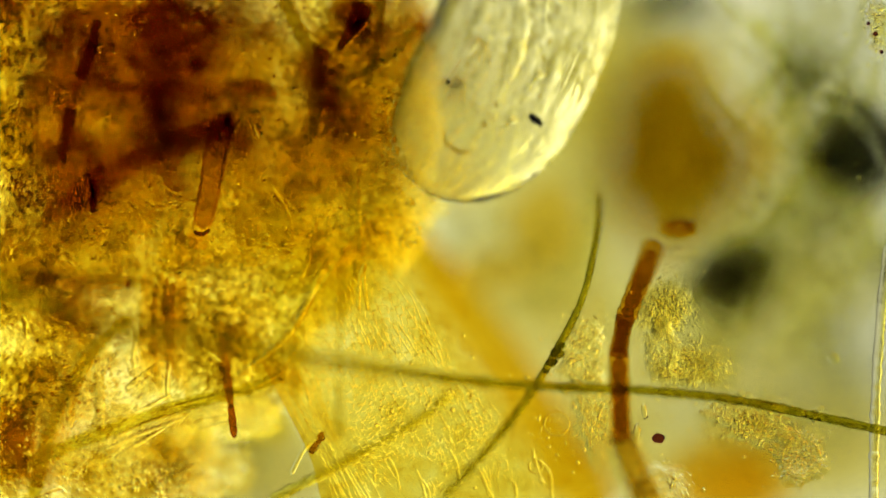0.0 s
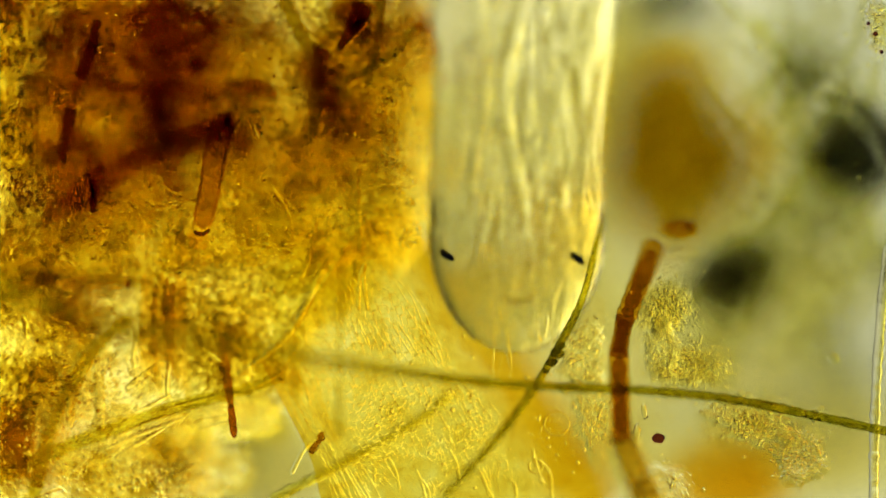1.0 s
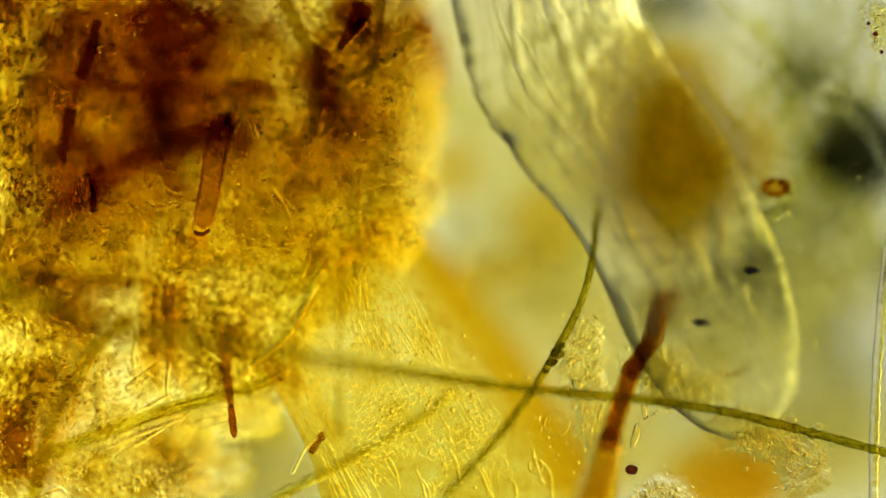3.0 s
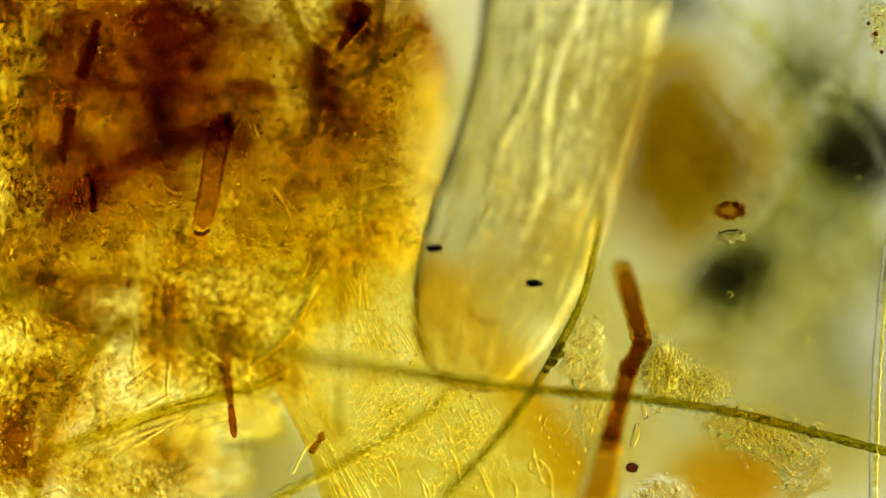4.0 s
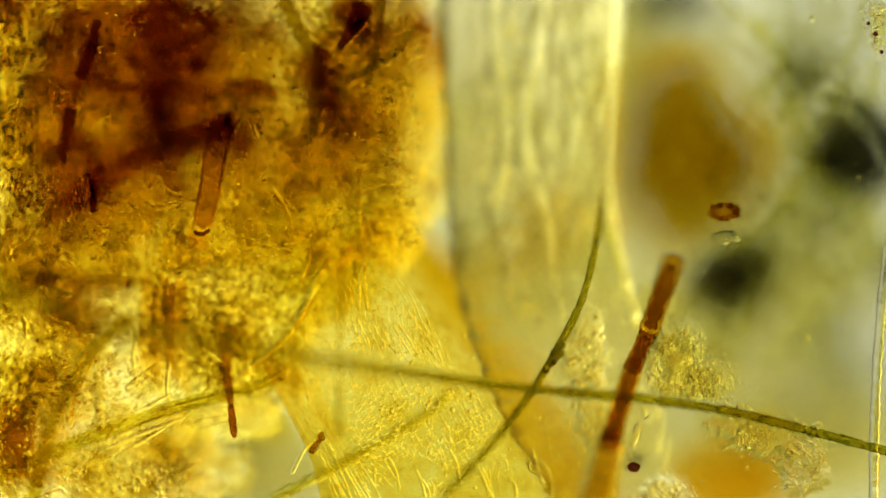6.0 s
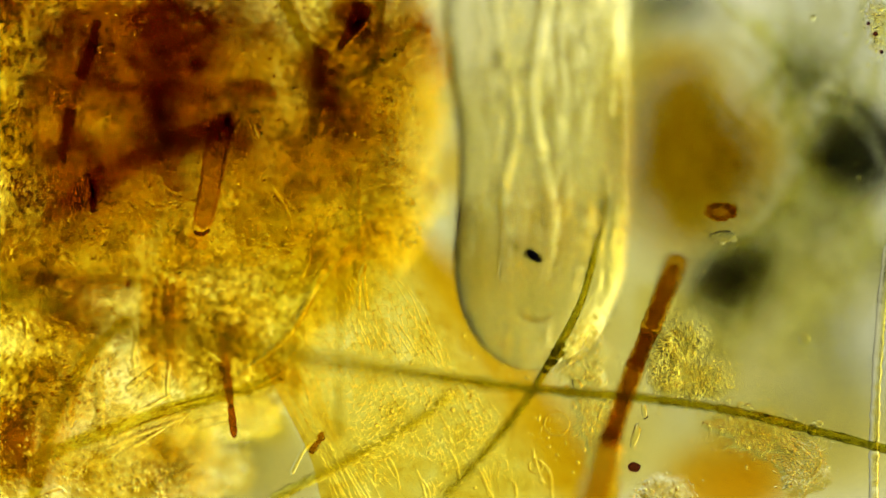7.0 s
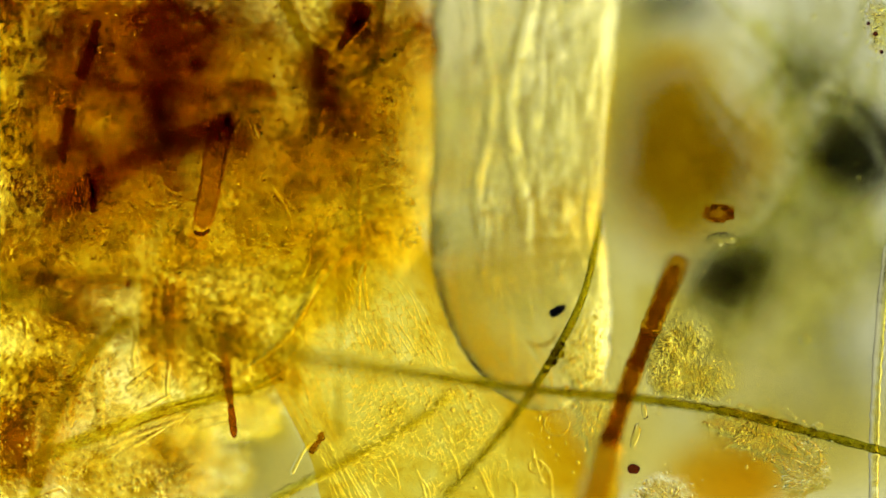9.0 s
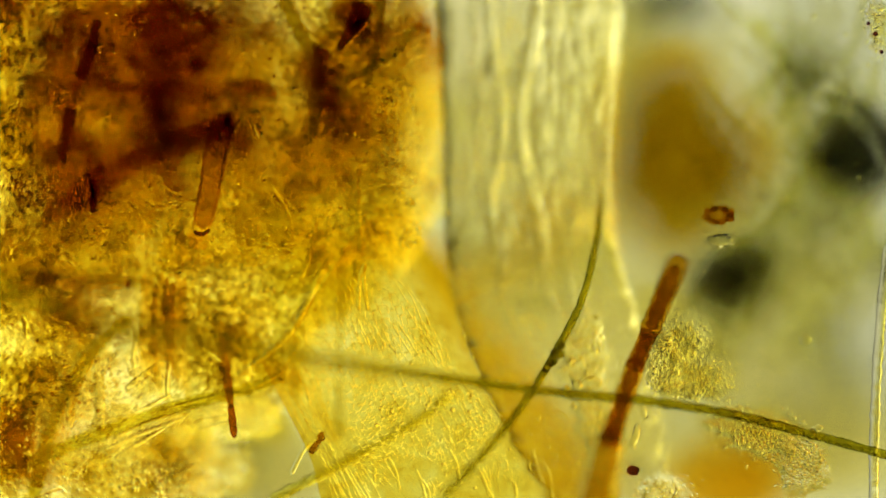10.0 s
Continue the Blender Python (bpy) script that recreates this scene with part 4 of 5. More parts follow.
def swinging():
    """The long filament; the worm pushes its free end down."""
    root = tagged(new("algal_filament"), "long straight olive-green algal filament", "algal filament", "filaments")
    root.location = at(800, 672, -0.03)
    half = []
    for nm, pts in [("buried_half", [(-30, 500, 0.30), (200, 575, 0.27), (420, 612, 0.24), (620, 645, 0.18), (800, 672, 0.10)]),
                    ("free_half", [(800, 672, 0.10), (960, 684, 0.06), (1150, 692, 0.045), (1300, 708, 0.03), (1450, 738, 0.0), (1620, 775, 0)])]:
        half.append(part(nm, tube_bm([p - root.location for p in spline([at(*p) for p in pts], 120)], (lambda f: 0.014 - 0.0045 * f) if nm == "buried_half" else (lambda f: 0.0088 - 0.0012 * f), 10, 0.26, ends=0), M["green"], root))
    coat([p - root.location for p in spline([at(*p) for p in [(960, 684, 0.06), (1150, 692, 0.045), (1300, 708, 0.03), (1450, 738, 0.0), (1560, 760, 0)]], 90)], 0.0068, 170, 9, "green", half[1])
    for k, (u, v) in enumerate([(1312, 697), (1325, 700), (1370, 722), (1445, 728), (1452, 724), (1440, 740)]):
        bm = lump_bm((0.008, 0.007, 0.006), 0.4, 2.0, k, 2)
        bmesh.ops.translate(bm, vec=at(u, v, 0.01) - root.location, verts=bm.verts)
        part("growth", bm, M["grain"], half[1], "small clear growth")
    return half[1]


LONG = swinging()


def grains():
    """Clumps of fine grains round the stalk."""
    out = {}
    for nm, u, v, cl in [("a", 1165, 545, [(1175, 552, 45, 40, 0, 900)]), ("b", 1225, 650, [(1230, 650, 62, 36, 0, 1200), (1170, 620, 30, 60, 0, 400)]),
                         ("c", 1330, 760, [(1335, 750, 90, 36, 12, 1200), (1420, 810, 50, 50, 0, 450), (1165, 860, 45, 34, 0, 350)]), ("d", 1020, 620, [(1030, 625, 45, 70, 0, 600), (1060, 740, 45, 70, 0, 500)]), ("e", 1553, 40, [(1556, 45, 24, 55, 0, 420)])]:
        ob = crumbs("grain_clump", [(x, y, a, b, r, -0.022, 0.012, n) for x, y, a, b, r, n in cl], (0.8, 4.8), "grain", "clump of fine yellowish mineral grains", 0.7, u, 1, 1.1)
        tagged(ob, "", "grain clump", "grain clumps")
        c = at(u, v, 0)
        ob.data.transform(Matrix.Translation(-c))
        ob.location = c
        for q, (x, y, a, b, r, n) in enumerate(cl):
            bm = sheet_bm(oval(x, y, 1.15 * a, 1.15 * b, r), -0.004 - 0.004 * q, 0.002, 0.006, rings=18, steps=90, ragged=0.55, seed=u * 0.01 + q, soft=True)
            bmesh.ops.translate(bm, vec=-c, verts=bm.verts)
            part("crust", bm, M["crust"], ob, "grainy pale yellow crust")
        out[nm] = ob
    ob = part("rust_grain", lump_bm((0.012, 0.009, 0.008), 0.25, 2.0, 3, 2), M["rust"])
    ob.location = at(1165, 776, 0)
    out["rust"] = tagged(ob, "dark rust-purple grain beside the stalk", "grain", "dark grains")
    for u, v, r in [(1537, 42, 4), (1549, 60, 5), (1560, 92, 4)]:
        ob = part("rust_grain", lump_bm((r / 1000, r * 0.9 / 1000, r * 0.8 / 1000), 0.3, 2.0, u, 2), M["rust"])
        ob.location = at(u, v, 0.01)
        tagged(ob, "tiny dark rust grain among clear grains", "grain", "dark grains")
    root = tagged(new("orange_fragment"), "orange-brown fragment with a clear empty shell", "fragment")
    root.location = at(1205, 400, -0.05)
    part("body", lump_bm((0.024, 0.016, 0.012), 0.42, 2.2, 8, 4), M["stemwall"], root)
    for k in range(9):
        bm = lump_bm((0.006 + 0.002 * (k % 3), 0.005, 0.004), 0.5, 2.0, k + 11, 2)
        bmesh.ops.translate(bm, vec=(0.022 * math.cos(k * 2.4) - 0.004, 0.012 * math.sin(k * 2.4), 0.003 * (k % 2)), verts=bm.verts)
        part("crumb", bm, M["core" if k % 3 == 0 else "stemwall"], root, "brown crumb")
    bm = lump_bm((0.024, 0.011, 0.010), 0.45, 1.9, 5, 3)
    bmesh.ops.translate(bm, vec=(0.0, -0.045, 0), verts=bm.verts)
    part("shell", bm, M["strand"], root, "clear empty shell")
    out["orange"] = root
    for k, (u, v, r) in enumerate([(1475, 635, 11), (1338, 180, 6), (1515, 290, 4), (1497, 60, 5), (1520, 315, 4), (1200, 225, 6), (1300, 590, 3), (1500, 560, 3), (1245, 480, 3), (1380, 340, 3), (1547, 130, 3), (1400, 700, 2), (1262, 130, 4)]):
        ob = part("drifting_particle", lump_bm((r / 1000, r * 0.9 / 1000, r * 0.8 / 1000), 0.15, 1.5, k, 3), M["grain"])
        ob.location = at(u, v, 0.0)
        out["p%d" % k] = tagged(ob, "small clear particle drifting in the water", "particle", "drifting particles")
    return out


LOOSE = grains()


def crystals():
    for k, (u, v, a, b, t) in enumerate([(700, 268, 5, 10, 20), (690, 300, 4, 9, -40), (712, 300, 4, 8, 60), (726, 357, 8, 8, 0), (712, 345, 5, 8, 30), (712, 432, 6, 6, 0), (724, 434, 5, 5, 0), (738, 428, 5, 4, 0), (684, 325, 4, 6, 10),
                                         (820, 594, 3, 4, 0), (1022, 482, 3, 3, 0), (1010, 640, 9, 6, 30), (1022, 682, 8, 11, 20), (1000, 690, 6, 9, -20), (1125, 770, 8, 22, -20), (1140, 730, 5, 12, 10)]):
        ob = part("crystal", lump_bm((a / 1000, b / 1000, a / 1300), 0.5, 1.2, k, 2), M["fibre"])
        ob.location, ob.rotation_euler = at(u, v, 0.0), (0, 0, radians(t))
        tagged(ob, "small clear angular crystal in the water", "crystal", "crystals")
    for k, (u, v, r) in enumerate([(470, 603, 8), (948, 825, 12), (1418, 812, 34), (985, 750, 22), (360, 560, 10)]):
        bm = tube_bm([Vector((r / 1000 * math.cos(a), r / 1000 * (0.9 + 0.05 * (k % 3)) * math.sin(a), 0)) for a in [2 * math.pi * i / 40 for i in range(41)]], 0.0022, 6, 0.3, ends=0)
        ob = part("empty_cell", bm, M["fibre"])
        ob.location = at(u, v, 0.0)
        tagged(ob, "round clear wall of an empty cell", "empty cell", "empty cells")


crystals()


# ---------------------------------------------------------------- the red stalk, in three pieces
def stalk():
    root = tagged(new("red_stalk"), "red-brown jointed stalk standing among grains", "stalk")
    root.location = at(1110, 880, 0)
    out = []
    for nm, L, r, m in [("foot", 0.132, lambda f: 0.023 - 0.006 * f, "stalkfoot"), ("lower_joint", 0.154, 0.0178, "red"), ("middle_joint", 0.058, lambda f: 0.0182 - 0.003 * math.sin(3.14 * f), "core"), ("upper_joint", 0.175, lambda f: 0.0172 + 0.004 * f - 0.006 * f ** 10, "red")]:
        path = [Vector((0, (L + 0.022) * k / 20 - 0.011, 0)) for k in range(21)]
        joint = part(nm, tube_bm(path, r, 14, 0.14, ends=1), M[m], root)
        if nm != "foot":
            rr = r if callable(r) else (lambda f, r=r: r)
            part("core", tube_bm(path[2:-2], lambda f: 0.66 * rr(f), 12, 0.35, 1, L * 50, ends=1), M["core"], joint, "darker red-brown core")
        out.append(joint)
    bm = tube_bm([Vector((0.0, 0.12 * k / 10, 0)) for k in range(11)], lambda f: 0.036 - 0.008 * f, 16, 0.1, ends=0)
    part("sheath", bm, M["sheath"], out[0], "clear sheath round the foot")
    return root, out


STALK, STALK_PARTS = stalk()


# ---------------------------------------------------------------- the worm
WORM_BASE = at(925, -900, 0)
RINGS = 48
HALF_W, HALF_H = 0.158, 0.088
SPACING = 0.032
HEAD_K = (0.0, 0.0, 0.11, 0.22, 0.33, 0.44, 0.55, 0.66, 0.77, 0.88, 0.99)      # places of the head rings, in head lengths


def head_shape(k):
    """Half width of the worm at k head lengths from the tip, as a share of its full half width."""
    return math.sqrt(max(0.0, 1 - (1 - min(k, 1.0)) ** 2)) ** 0.9


def ring_bm(k0, k1, length, size=1.0, back=0.0):
    """A ring of skin, back metres behind the tip; y runs towards the tip, the ring hangs back from its front edge."""
    bm, sides, steps = bmesh.new(), 40, 8
    rows = []
    for j in range(steps + 1):
        f = j / steps
        k = k0 + (k1 - k0) * f
        s = size * (head_shape(k) if k < 1 else math.sqrt(1 - (length * (f - 0.5) / HALF_W / 2) ** 2))
        y = -length * f
        rows.append([bm.verts.new((HALF_W * s * math.cos(a), y, HALF_H * s * math.sin(a))) for a in [2 * math.pi * i / sides for i in range(sides)]] if s > 0.02 else [bm.verts.new((0, y, 0))])
    for a, b in zip(rows, rows[1:]):
        for i in range(sides):
            k = (i + 1) % sides
            if len(a) == 1:
                bm.faces.new((a[0], b[i], b[k]))
            else:
                bm.faces.new((a[i], b[i], b[k], a[k]))
    bmesh.ops.recalc_face_normals(bm, faces=bm.faces)
    if sum((f.calc_center_median() - Vector((0, f.calc_center_median().y, 0))).dot(f.normal) for f in bm.faces) < 0:
        bmesh.ops.reverse_faces(bm, faces=bm.faces)
    rest = bm.verts.layers.float_vector.new("rest")
    for v in bm.verts:
        v[rest] = v.co - Vector((0, back, 0))
    return bm


def girth(back):
    """The body thickens a little towards its middle and tapers to the tail."""
    return 1.0 + 0.06 * min(1.0, max(0.0, (back - 0.40) / 0.25))


def strands_bm(seed, width, length, n):
    """Wavy muscle strands and folds, lying lengthwise in the worm."""
    rnd = random.Random(seed)
    bm = bmesh.new()
    for k in range(n):
        x = rnd.uniform(-width, width)
        L = length * rnd.uniform(0.5, 2.2)
        y = rnd.uniform(-length * 0.6, length * 0.6)
        z = rnd.uniform(-0.035, 0.045)
        a = rnd.gauss(0, 0.16)
        ph = rnd.uniform(0, 6)
        pts = [Vector((x + a * (f - 0.5) * L + 0.004 * math.sin(4 * f + ph), y + (f - 0.5) * L, z)) for f in [i / 10 for i in range(11)]]
        r = rnd.uniform(0.0010, 0.0044)
        b2 = tube_bm(pts, lambda f, r=r: r * (0.25 + math.sin(math.pi * min(max(f, 0.03), 0.97))), 7, 0.3, 1, k)
        join(bm, b2)
    return bm


def join(bm, other):
    me = bpy.data.meshes.new("tmp")
    other.to_mesh(me)
    other.free()
    bm.from_mesh(me)
    bpy.data.meshes.remove(me)


def crumb_part(name, seed, n, parent):
    """Small brown grains in the gut."""
    rnd = random.Random(seed * 7 + 1)
    bm = bmesh.new()
    for k in range(n):
        r = rnd.uniform(0.002, 0.0055)
        b2 = lump_bm((r, r * rnd.uniform(0.6, 1.3), r * 0.7), 0.5, 2.0, seed + k, 1)
        bmesh.ops.translate(b2, vec=(rnd.gauss(0.01, 0.045), rnd.uniform(-0.05, 0.0), rnd.uniform(-0.03, 0.04)), verts=b2.verts)
        join(bm, b2)
    return part(name, bm, M["granule"], parent)


def worm():
    root = tagged(new("bristle_worm"), "translucent colourless bristle worm with two black eyespots", "worm")
    root.location = WORM_BASE
    rings, nominal = [], 0.27
    for i in range(RINGS):
        if i < len(HEAD_K):
            k0 = HEAD_K[i]
            k1 = k0 + (0.11 if i == 0 else 0.27)
            ob = part("head_tip" if i < 2 else "head_ring", ring_bm(k0, k1, (k1 - k0) * nominal, 1.0, k0 * nominal), M["skin"], root)
        else:
            back = nominal + (i - len(HEAD_K)) * SPACING
            ob = part("body_ring", ring_bm(1.0, 1.5, 2 * SPACING, girth(back) * math.sqrt(min(1.0, (RINGS - i) / 9)), back), M["skin"], root)
        if i > 2:
            tagged(part("muscle", strands_bm(i, (0.12, 0.10, 0.13)[i % 3] * (1 if i > 10 else 0.75 * head_shape(HEAD_K[i])), 0.12 if i > 8 else 0.08, 6 if i > 10 else 9), M["strand"], ob), kind="stuff")
        if i > len(HEAD_K):
            for off, amp, per, r in ((0.010, 0.018, 15.0, 0.014), (0.070, 0.010, 11.0, 0.009)):
                pts = [Vector((off + amp * math.sin(6.283 * (i + f) / per), -SPACING * f, 0.02)) for f in [q / 3 - 3 for q in range(19)]]
                part("gut_fold", tube_bm(pts, lambda f, r=r: r * math.sin(math.pi * (0.03 + 0.94 * f)), 10, 0.4, 0.45, i, ends=0), M["gut"], ob)
        if i > len(HEAD_K):
            rnd, mass = random.Random(i * 3 + 2), bmesh.new()
            for q in range(4):
                b2 = lump_bm((rnd.uniform(0.010, 0.024), rnd.uniform(0.014, 0.034), 0.010), 0.55, 1.6, i * 5 + q, 3)
                bmesh.ops.translate(b2, vec=(rnd.uniform(-0.11, 0.11), rnd.uniform(-0.04, 0.0), rnd.uniform(-0.02, 0.04)), verts=b2.verts)
                join(mass, b2)
            tagged(part("tissue", mass, M["cloud"], ob), kind="stuff")
        if i > 6 and i % 4 == 0:
            for side in (-1, 1):
                for q in range(5):
                    a = radians(-20 * side + (q - 2) * 9)
                    x0, y0 = side * (0.052 + 0.004 * q), -0.02
                    pts = [Vector((x0 + math.sin(a) * 0.052 * f + side * 0.006 * f * f, y0 + math.cos(a) * 0.052 * f, 0.055 + 0.01 * f)) for f in [k / 8 for k in range(9)]]
                    part("bristle", tube_bm(pts, lambda f: 0.0026 - 0.0012 * f, 6, 0.1, 1, q, ends=1), M["bristle"], ob)
        if i > 6:
            tagged(crumb_part("granules", i, 5, ob), kind="stuff")
        rings.append(ob)
    arc = [Vector((0.034 * math.sin(a), -0.012 - 0.030 * math.cos(a), 0.01)) for a in [radians(-70 + 14 * q) for q in range(11)]]
    part("mouth", tube_bm([Vector((p.x, -p.y - 0.06, p.z)) for p in arc], lambda f: 0.005 * math.sin(math.pi * (0.1 + 0.8 * f)), 10, 0.2, 1, 3), M["granule"], rings[4], "faint brown arc of the mouth")
    eyes = [part("eyespot", lump_bm((0.0150, 0.0066, 0.006), 0.45, 1.8, i + 2, 3), M["black"], root, "black pigment eyespot") for i in range(2)]
    return root, rings, eyes


WORM, W_RINGS, W_EYES = worm()


# ---------------------------------------------------------------- what moves
WORM_ROWS = []


def w(t, *pts, head=260, eyes=((0, 0), (0, 0)), ez=(0.03, 0.03), tilt=0, roll=0):
    """The worm at t: places along its axis down to the tip, its head's length, its eyespots and their tilt, and its roll on to its side."""
    WORM_ROWS.append((t, pts, head / 1000, eyes, ez, tilt, radians(roll)))


def worm_rows():
    top = (925, -900)
    w(0.0, top, (935, -100), (928, 40), (864, 175), (738, 332), head=230, eyes=((800, 150), (948, 212)), ez=(-0.09, 0.03), tilt=-35)
    w(0.1, top, (930, -100), (920, 60), (860, 230), (765, 385), head=240, eyes=((800, 180), (925, 240)), tilt=-35)
    w(0.2, top, (935, -100), (925, 80), (885, 290), (800, 520), head=280, eyes=((776, 250), (917, 291)), tilt=-35)
    w(0.3, top, (940, -100), (935, 80), (895, 310), (805, 548), head=280, eyes=((790, 312), (928, 345)), tilt=-35)
    w(0.4, top, (948, -100), (954, 100), (920, 340), (835, 635), head=300, eyes=((808, 392), (949, 432)), tilt=-35, roll=-24)
    w(0.5, top, (948, -100), (954, 100), (924, 380), (846, 640), head=270, eyes=((816, 428), (957, 477)), ez=(-0.03, 0.03), tilt=-35, roll=-24)
    w(0.6, top, (938, -100), (938, 100), (922, 390), (880, 652), head=230, eyes=((796, 469), (994, 509)), ez=(-0.03, 0.03), tilt=-35, roll=-16)
    w(0.8, top, (930, -100), (930, 100), (915, 400), (915, 660), head=230, eyes=((780, 473), (1010, 497)), tilt=-35)
    w(1.0, top, (925, -100), (920, 100), (915, 400), (915, 625), head=220, eyes=((790, 452), (1022, 457)), tilt=-35)
    w(1.2, top, (920, -100), (915, 100), (920, 350), (960, 560), head=240, eyes=((816, 428), (1042, 380)), tilt=-35)
    w(1.3, top, (915, -100), (915, 60), (935, 310), (1035, 575), head=290, eyes=((848, 432), (1054, 356)), tilt=-35)
    w(1.5, top, (925, -100), (925, 60), (945, 250), (1015, 420), (1165, 605), head=400, eyes=((953, 469), (1087, 376)), tilt=-35)
    w(1.6, top, (905, -100), (915, 60), (1030, 330), (1280, 680), head=320, eyes=((1070, 540), (1200, 430)), roll=-10)
    w(1.8, top, (880, -100), (940, 60), (1120, 360), (1430, 785), head=280, eyes=((1208, 634), (1333, 529)), roll=-10)
    w(2.0, top, (875, -100), (942, 40), (1140, 360), (1528, 818), head=230, eyes=((1321, 687), (1426, 562)), roll=-14)
    w(2.2, top, (866, -100), (942, 20), (1166, 360), (1612, 878), head=230, eyes=((1418, 743), (1531, 630)), roll=-14)
    w(2.5, top, (864, -100), (944, 20), (1172, 360), (1668, 930), head=260, eyes=((1462, 748), (1555, 628)), roll=-14)
    w(2.7, top, (872, -100), (950, 30), (1156, 360), (1590, 878), head=260, eyes=((1438, 691), (1499, 545)), roll=-14)
    w(3.25, top, (925, -100), (980, 60), (1060, 300), (1080, 680), head=300, eyes=((1010, 480), (1150, 470)), roll=-10)
    w(3.8, top, (1010, -100), (1020, 60), (935, 300), (705, 620), head=320, eyes=((788, 388), (913, 489)))
    w(4.0, top, (1005, -100), (1006, 60), (950, 290), (805, 685), head=330, eyes=((768, 440), (945, 501)), ez=(-0.02, 0.03), roll=-14)
    w(4.2, top, (950, -100), (950, 60), (920, 400), (930, 675), head=270, eyes=((985, 492), (986, 489)), ez=(-0.05, 0.03))
    w(4.5, top, (935, -100), (935, 60), (915, 400), (930, 675), head=290, eyes=((985, 494), (985, 492)), ez=(-0.05, 0.03))
    w(4.7, top, (935, -100), (930, 60), (910, 300), (930, 570), head=240, eyes=((1018, 442), (1018, 440)), ez=(-0.05, 0.03))
    w(4.9, top, (935, -100), (930, 60), (920, 300), (960, 620), head=300, eyes=((1012, 442), (1014, 440)), ez=(-0.05, 0.0))
    w(5.2, top, (945, -100), (940, 60), (940, 300), (990, 560, -0.04), (1105, 800, -0.10), head=450, eyes=((1040, 600), (1100, 560)), ez=(-0.2, -0.2))
    w(5.5, top, (940, -100), (938, 60), (942, 260), (952, 450), (992, 610, -0.07), (1118, 950, -0.10), head=540, eyes=((1120, 820), (1120, 831)), ez=(-0.2, -0.2), roll=-14)
    w(5.9, top, (940, -100), (938, 60), (942, 260), (952, 450), (992, 610, -0.07), (1118, 950, -0.10), head=540, eyes=((1120, 820), (1120, 831)), ez=(-0.2, -0.2), roll=-14)
    w(6.5, top, (940, -100), (940, 60), (945, 300), (985, 500, -0.03), (1060, 720, -0.08), head=420, eyes=((1010, 600), (1040, 610)), ez=(-0.2, -0.1))
    w(6.8, top, (935, -100), (935, 60), (945, 300), (975, 650), head=300, eyes=((985, 540), (986, 530)), ez=(-0.2, -0.05))
    w(7.0, top, (945, -100), (950, 60), (965, 260), (955, 450), (928, 655), head=220, eyes=((940, 454), (945, 452)), ez=(-0.05, 0.03), tilt=-35, roll=-12)
    w(7.2, top, (925, -100), (950, 40), (985, 200), (975, 330), (895, 460), (705, 575), head=230, eyes=((895, 449), (897, 448)), ez=(-0.05, 0.03), tilt=-50, roll=-12)
    w(7.5, top, (930, -100), (955, 40), (990, 200), (982, 330), (892, 455), (668, 578), head=230, eyes=((863, 466), (865, 465)), ez=(-0.05, 0.03), tilt=-50, roll=-14)
    w(7.7, top, (940, -100), (965, 40), (992, 200), (980, 320), (895, 460), (720, 640), head=240, eyes=((843, 449), (844, 448)), ez=(-0.05, 0.03), tilt=-50, roll=-12)
    w(7.9, top, (960, -100), (975, 60), (972, 250), (900, 455), (825, 660), head=260, eyes=((876, 482), (877, 481)), ez=(-0.05, 0.03), roll=-12)
    w(8.1, top, (955, -100), (965, 60), (955, 260), (895, 450), (905, 560), (925, 690), head=280, eyes=((880, 530), (881, 529)), ez=(-0.05, 0.03), roll=-12)
    w(8.3, top, (940, -100), (942, 60), (930, 260), (900, 440), (930, 570), (970, 700), head=290, eyes=((916, 563), (917, 562)), ez=(-0.05, 0.03), tilt=32, roll=-12)
    w(8.6, top, (925, -100), (922, 60), (912, 260), (905, 420), (935, 550), (985, 705), head=290, eyes=((973, 558), (974, 557)), ez=(-0.05, 0.03), tilt=32, roll=-10)
    w(9.0, top, (925, -100), (925, 60), (920, 260), (918, 430), (945, 560), (1000, 720), head=300, eyes=((984, 552), (985, 550)), ez=(-0.05, 0.03), tilt=32, roll=-10)
    w(9.5, top, (928, -100), (926, 60), (922, 260), (922, 440), (955, 570), (1010, 710), head=300, eyes=((970, 560), (971, 558)), ez=(-0.05, 0.03), tilt=32, roll=-10)
    w(9.8, top, (930, -100), (936, 60), (936, 260), (950, 460), (1000, 600, -0.06), (1085, 830, -0.08), head=430, eyes=((974, 575), (975, 574)), ez=(-0.05, 0.02), tilt=32, roll=-14)
    w(10.0, top, (930, -100), (938, 60), (938, 260), (945, 450), (988, 610, -0.07), (1118, 950, -0.10), head=540, eyes=((1118, 828), (1120, 830)), ez=(-0.2, -0.2), tilt=32, roll=-14)


def along(path, s):
    """The place and the way (towards the tip) s metres from the tip of an even path."""
    step = (path[1] - path[0]).length
    i = min(max(s / step, 0.0), len(path) - 1.001)
    j = int(i)
    return path[j].lerp(path[j + 1], i - j), (path[j] - path[j + 1]).normalized()


def sink(behind, t):
    """How deep the worm's axis lies, by how far it is behind the tip: the body sags below the head,
    less so while it swings out."""
    level = np.interp(t, [0.0, 1.3, 1.8, 2.7, 3.8, 4.5, 6.5, 7.2, 8.2, 9.0, 10.0], [0.8, 0.9, 0.3, 0.3, 0.8, 0.8, 1.1, 0.8, 0.6, 0.75, 0.75])
    return -0.015 - level * (0.035 + 0.12 * min(1.0, max(0.0, (-behind - 60) / 500)))


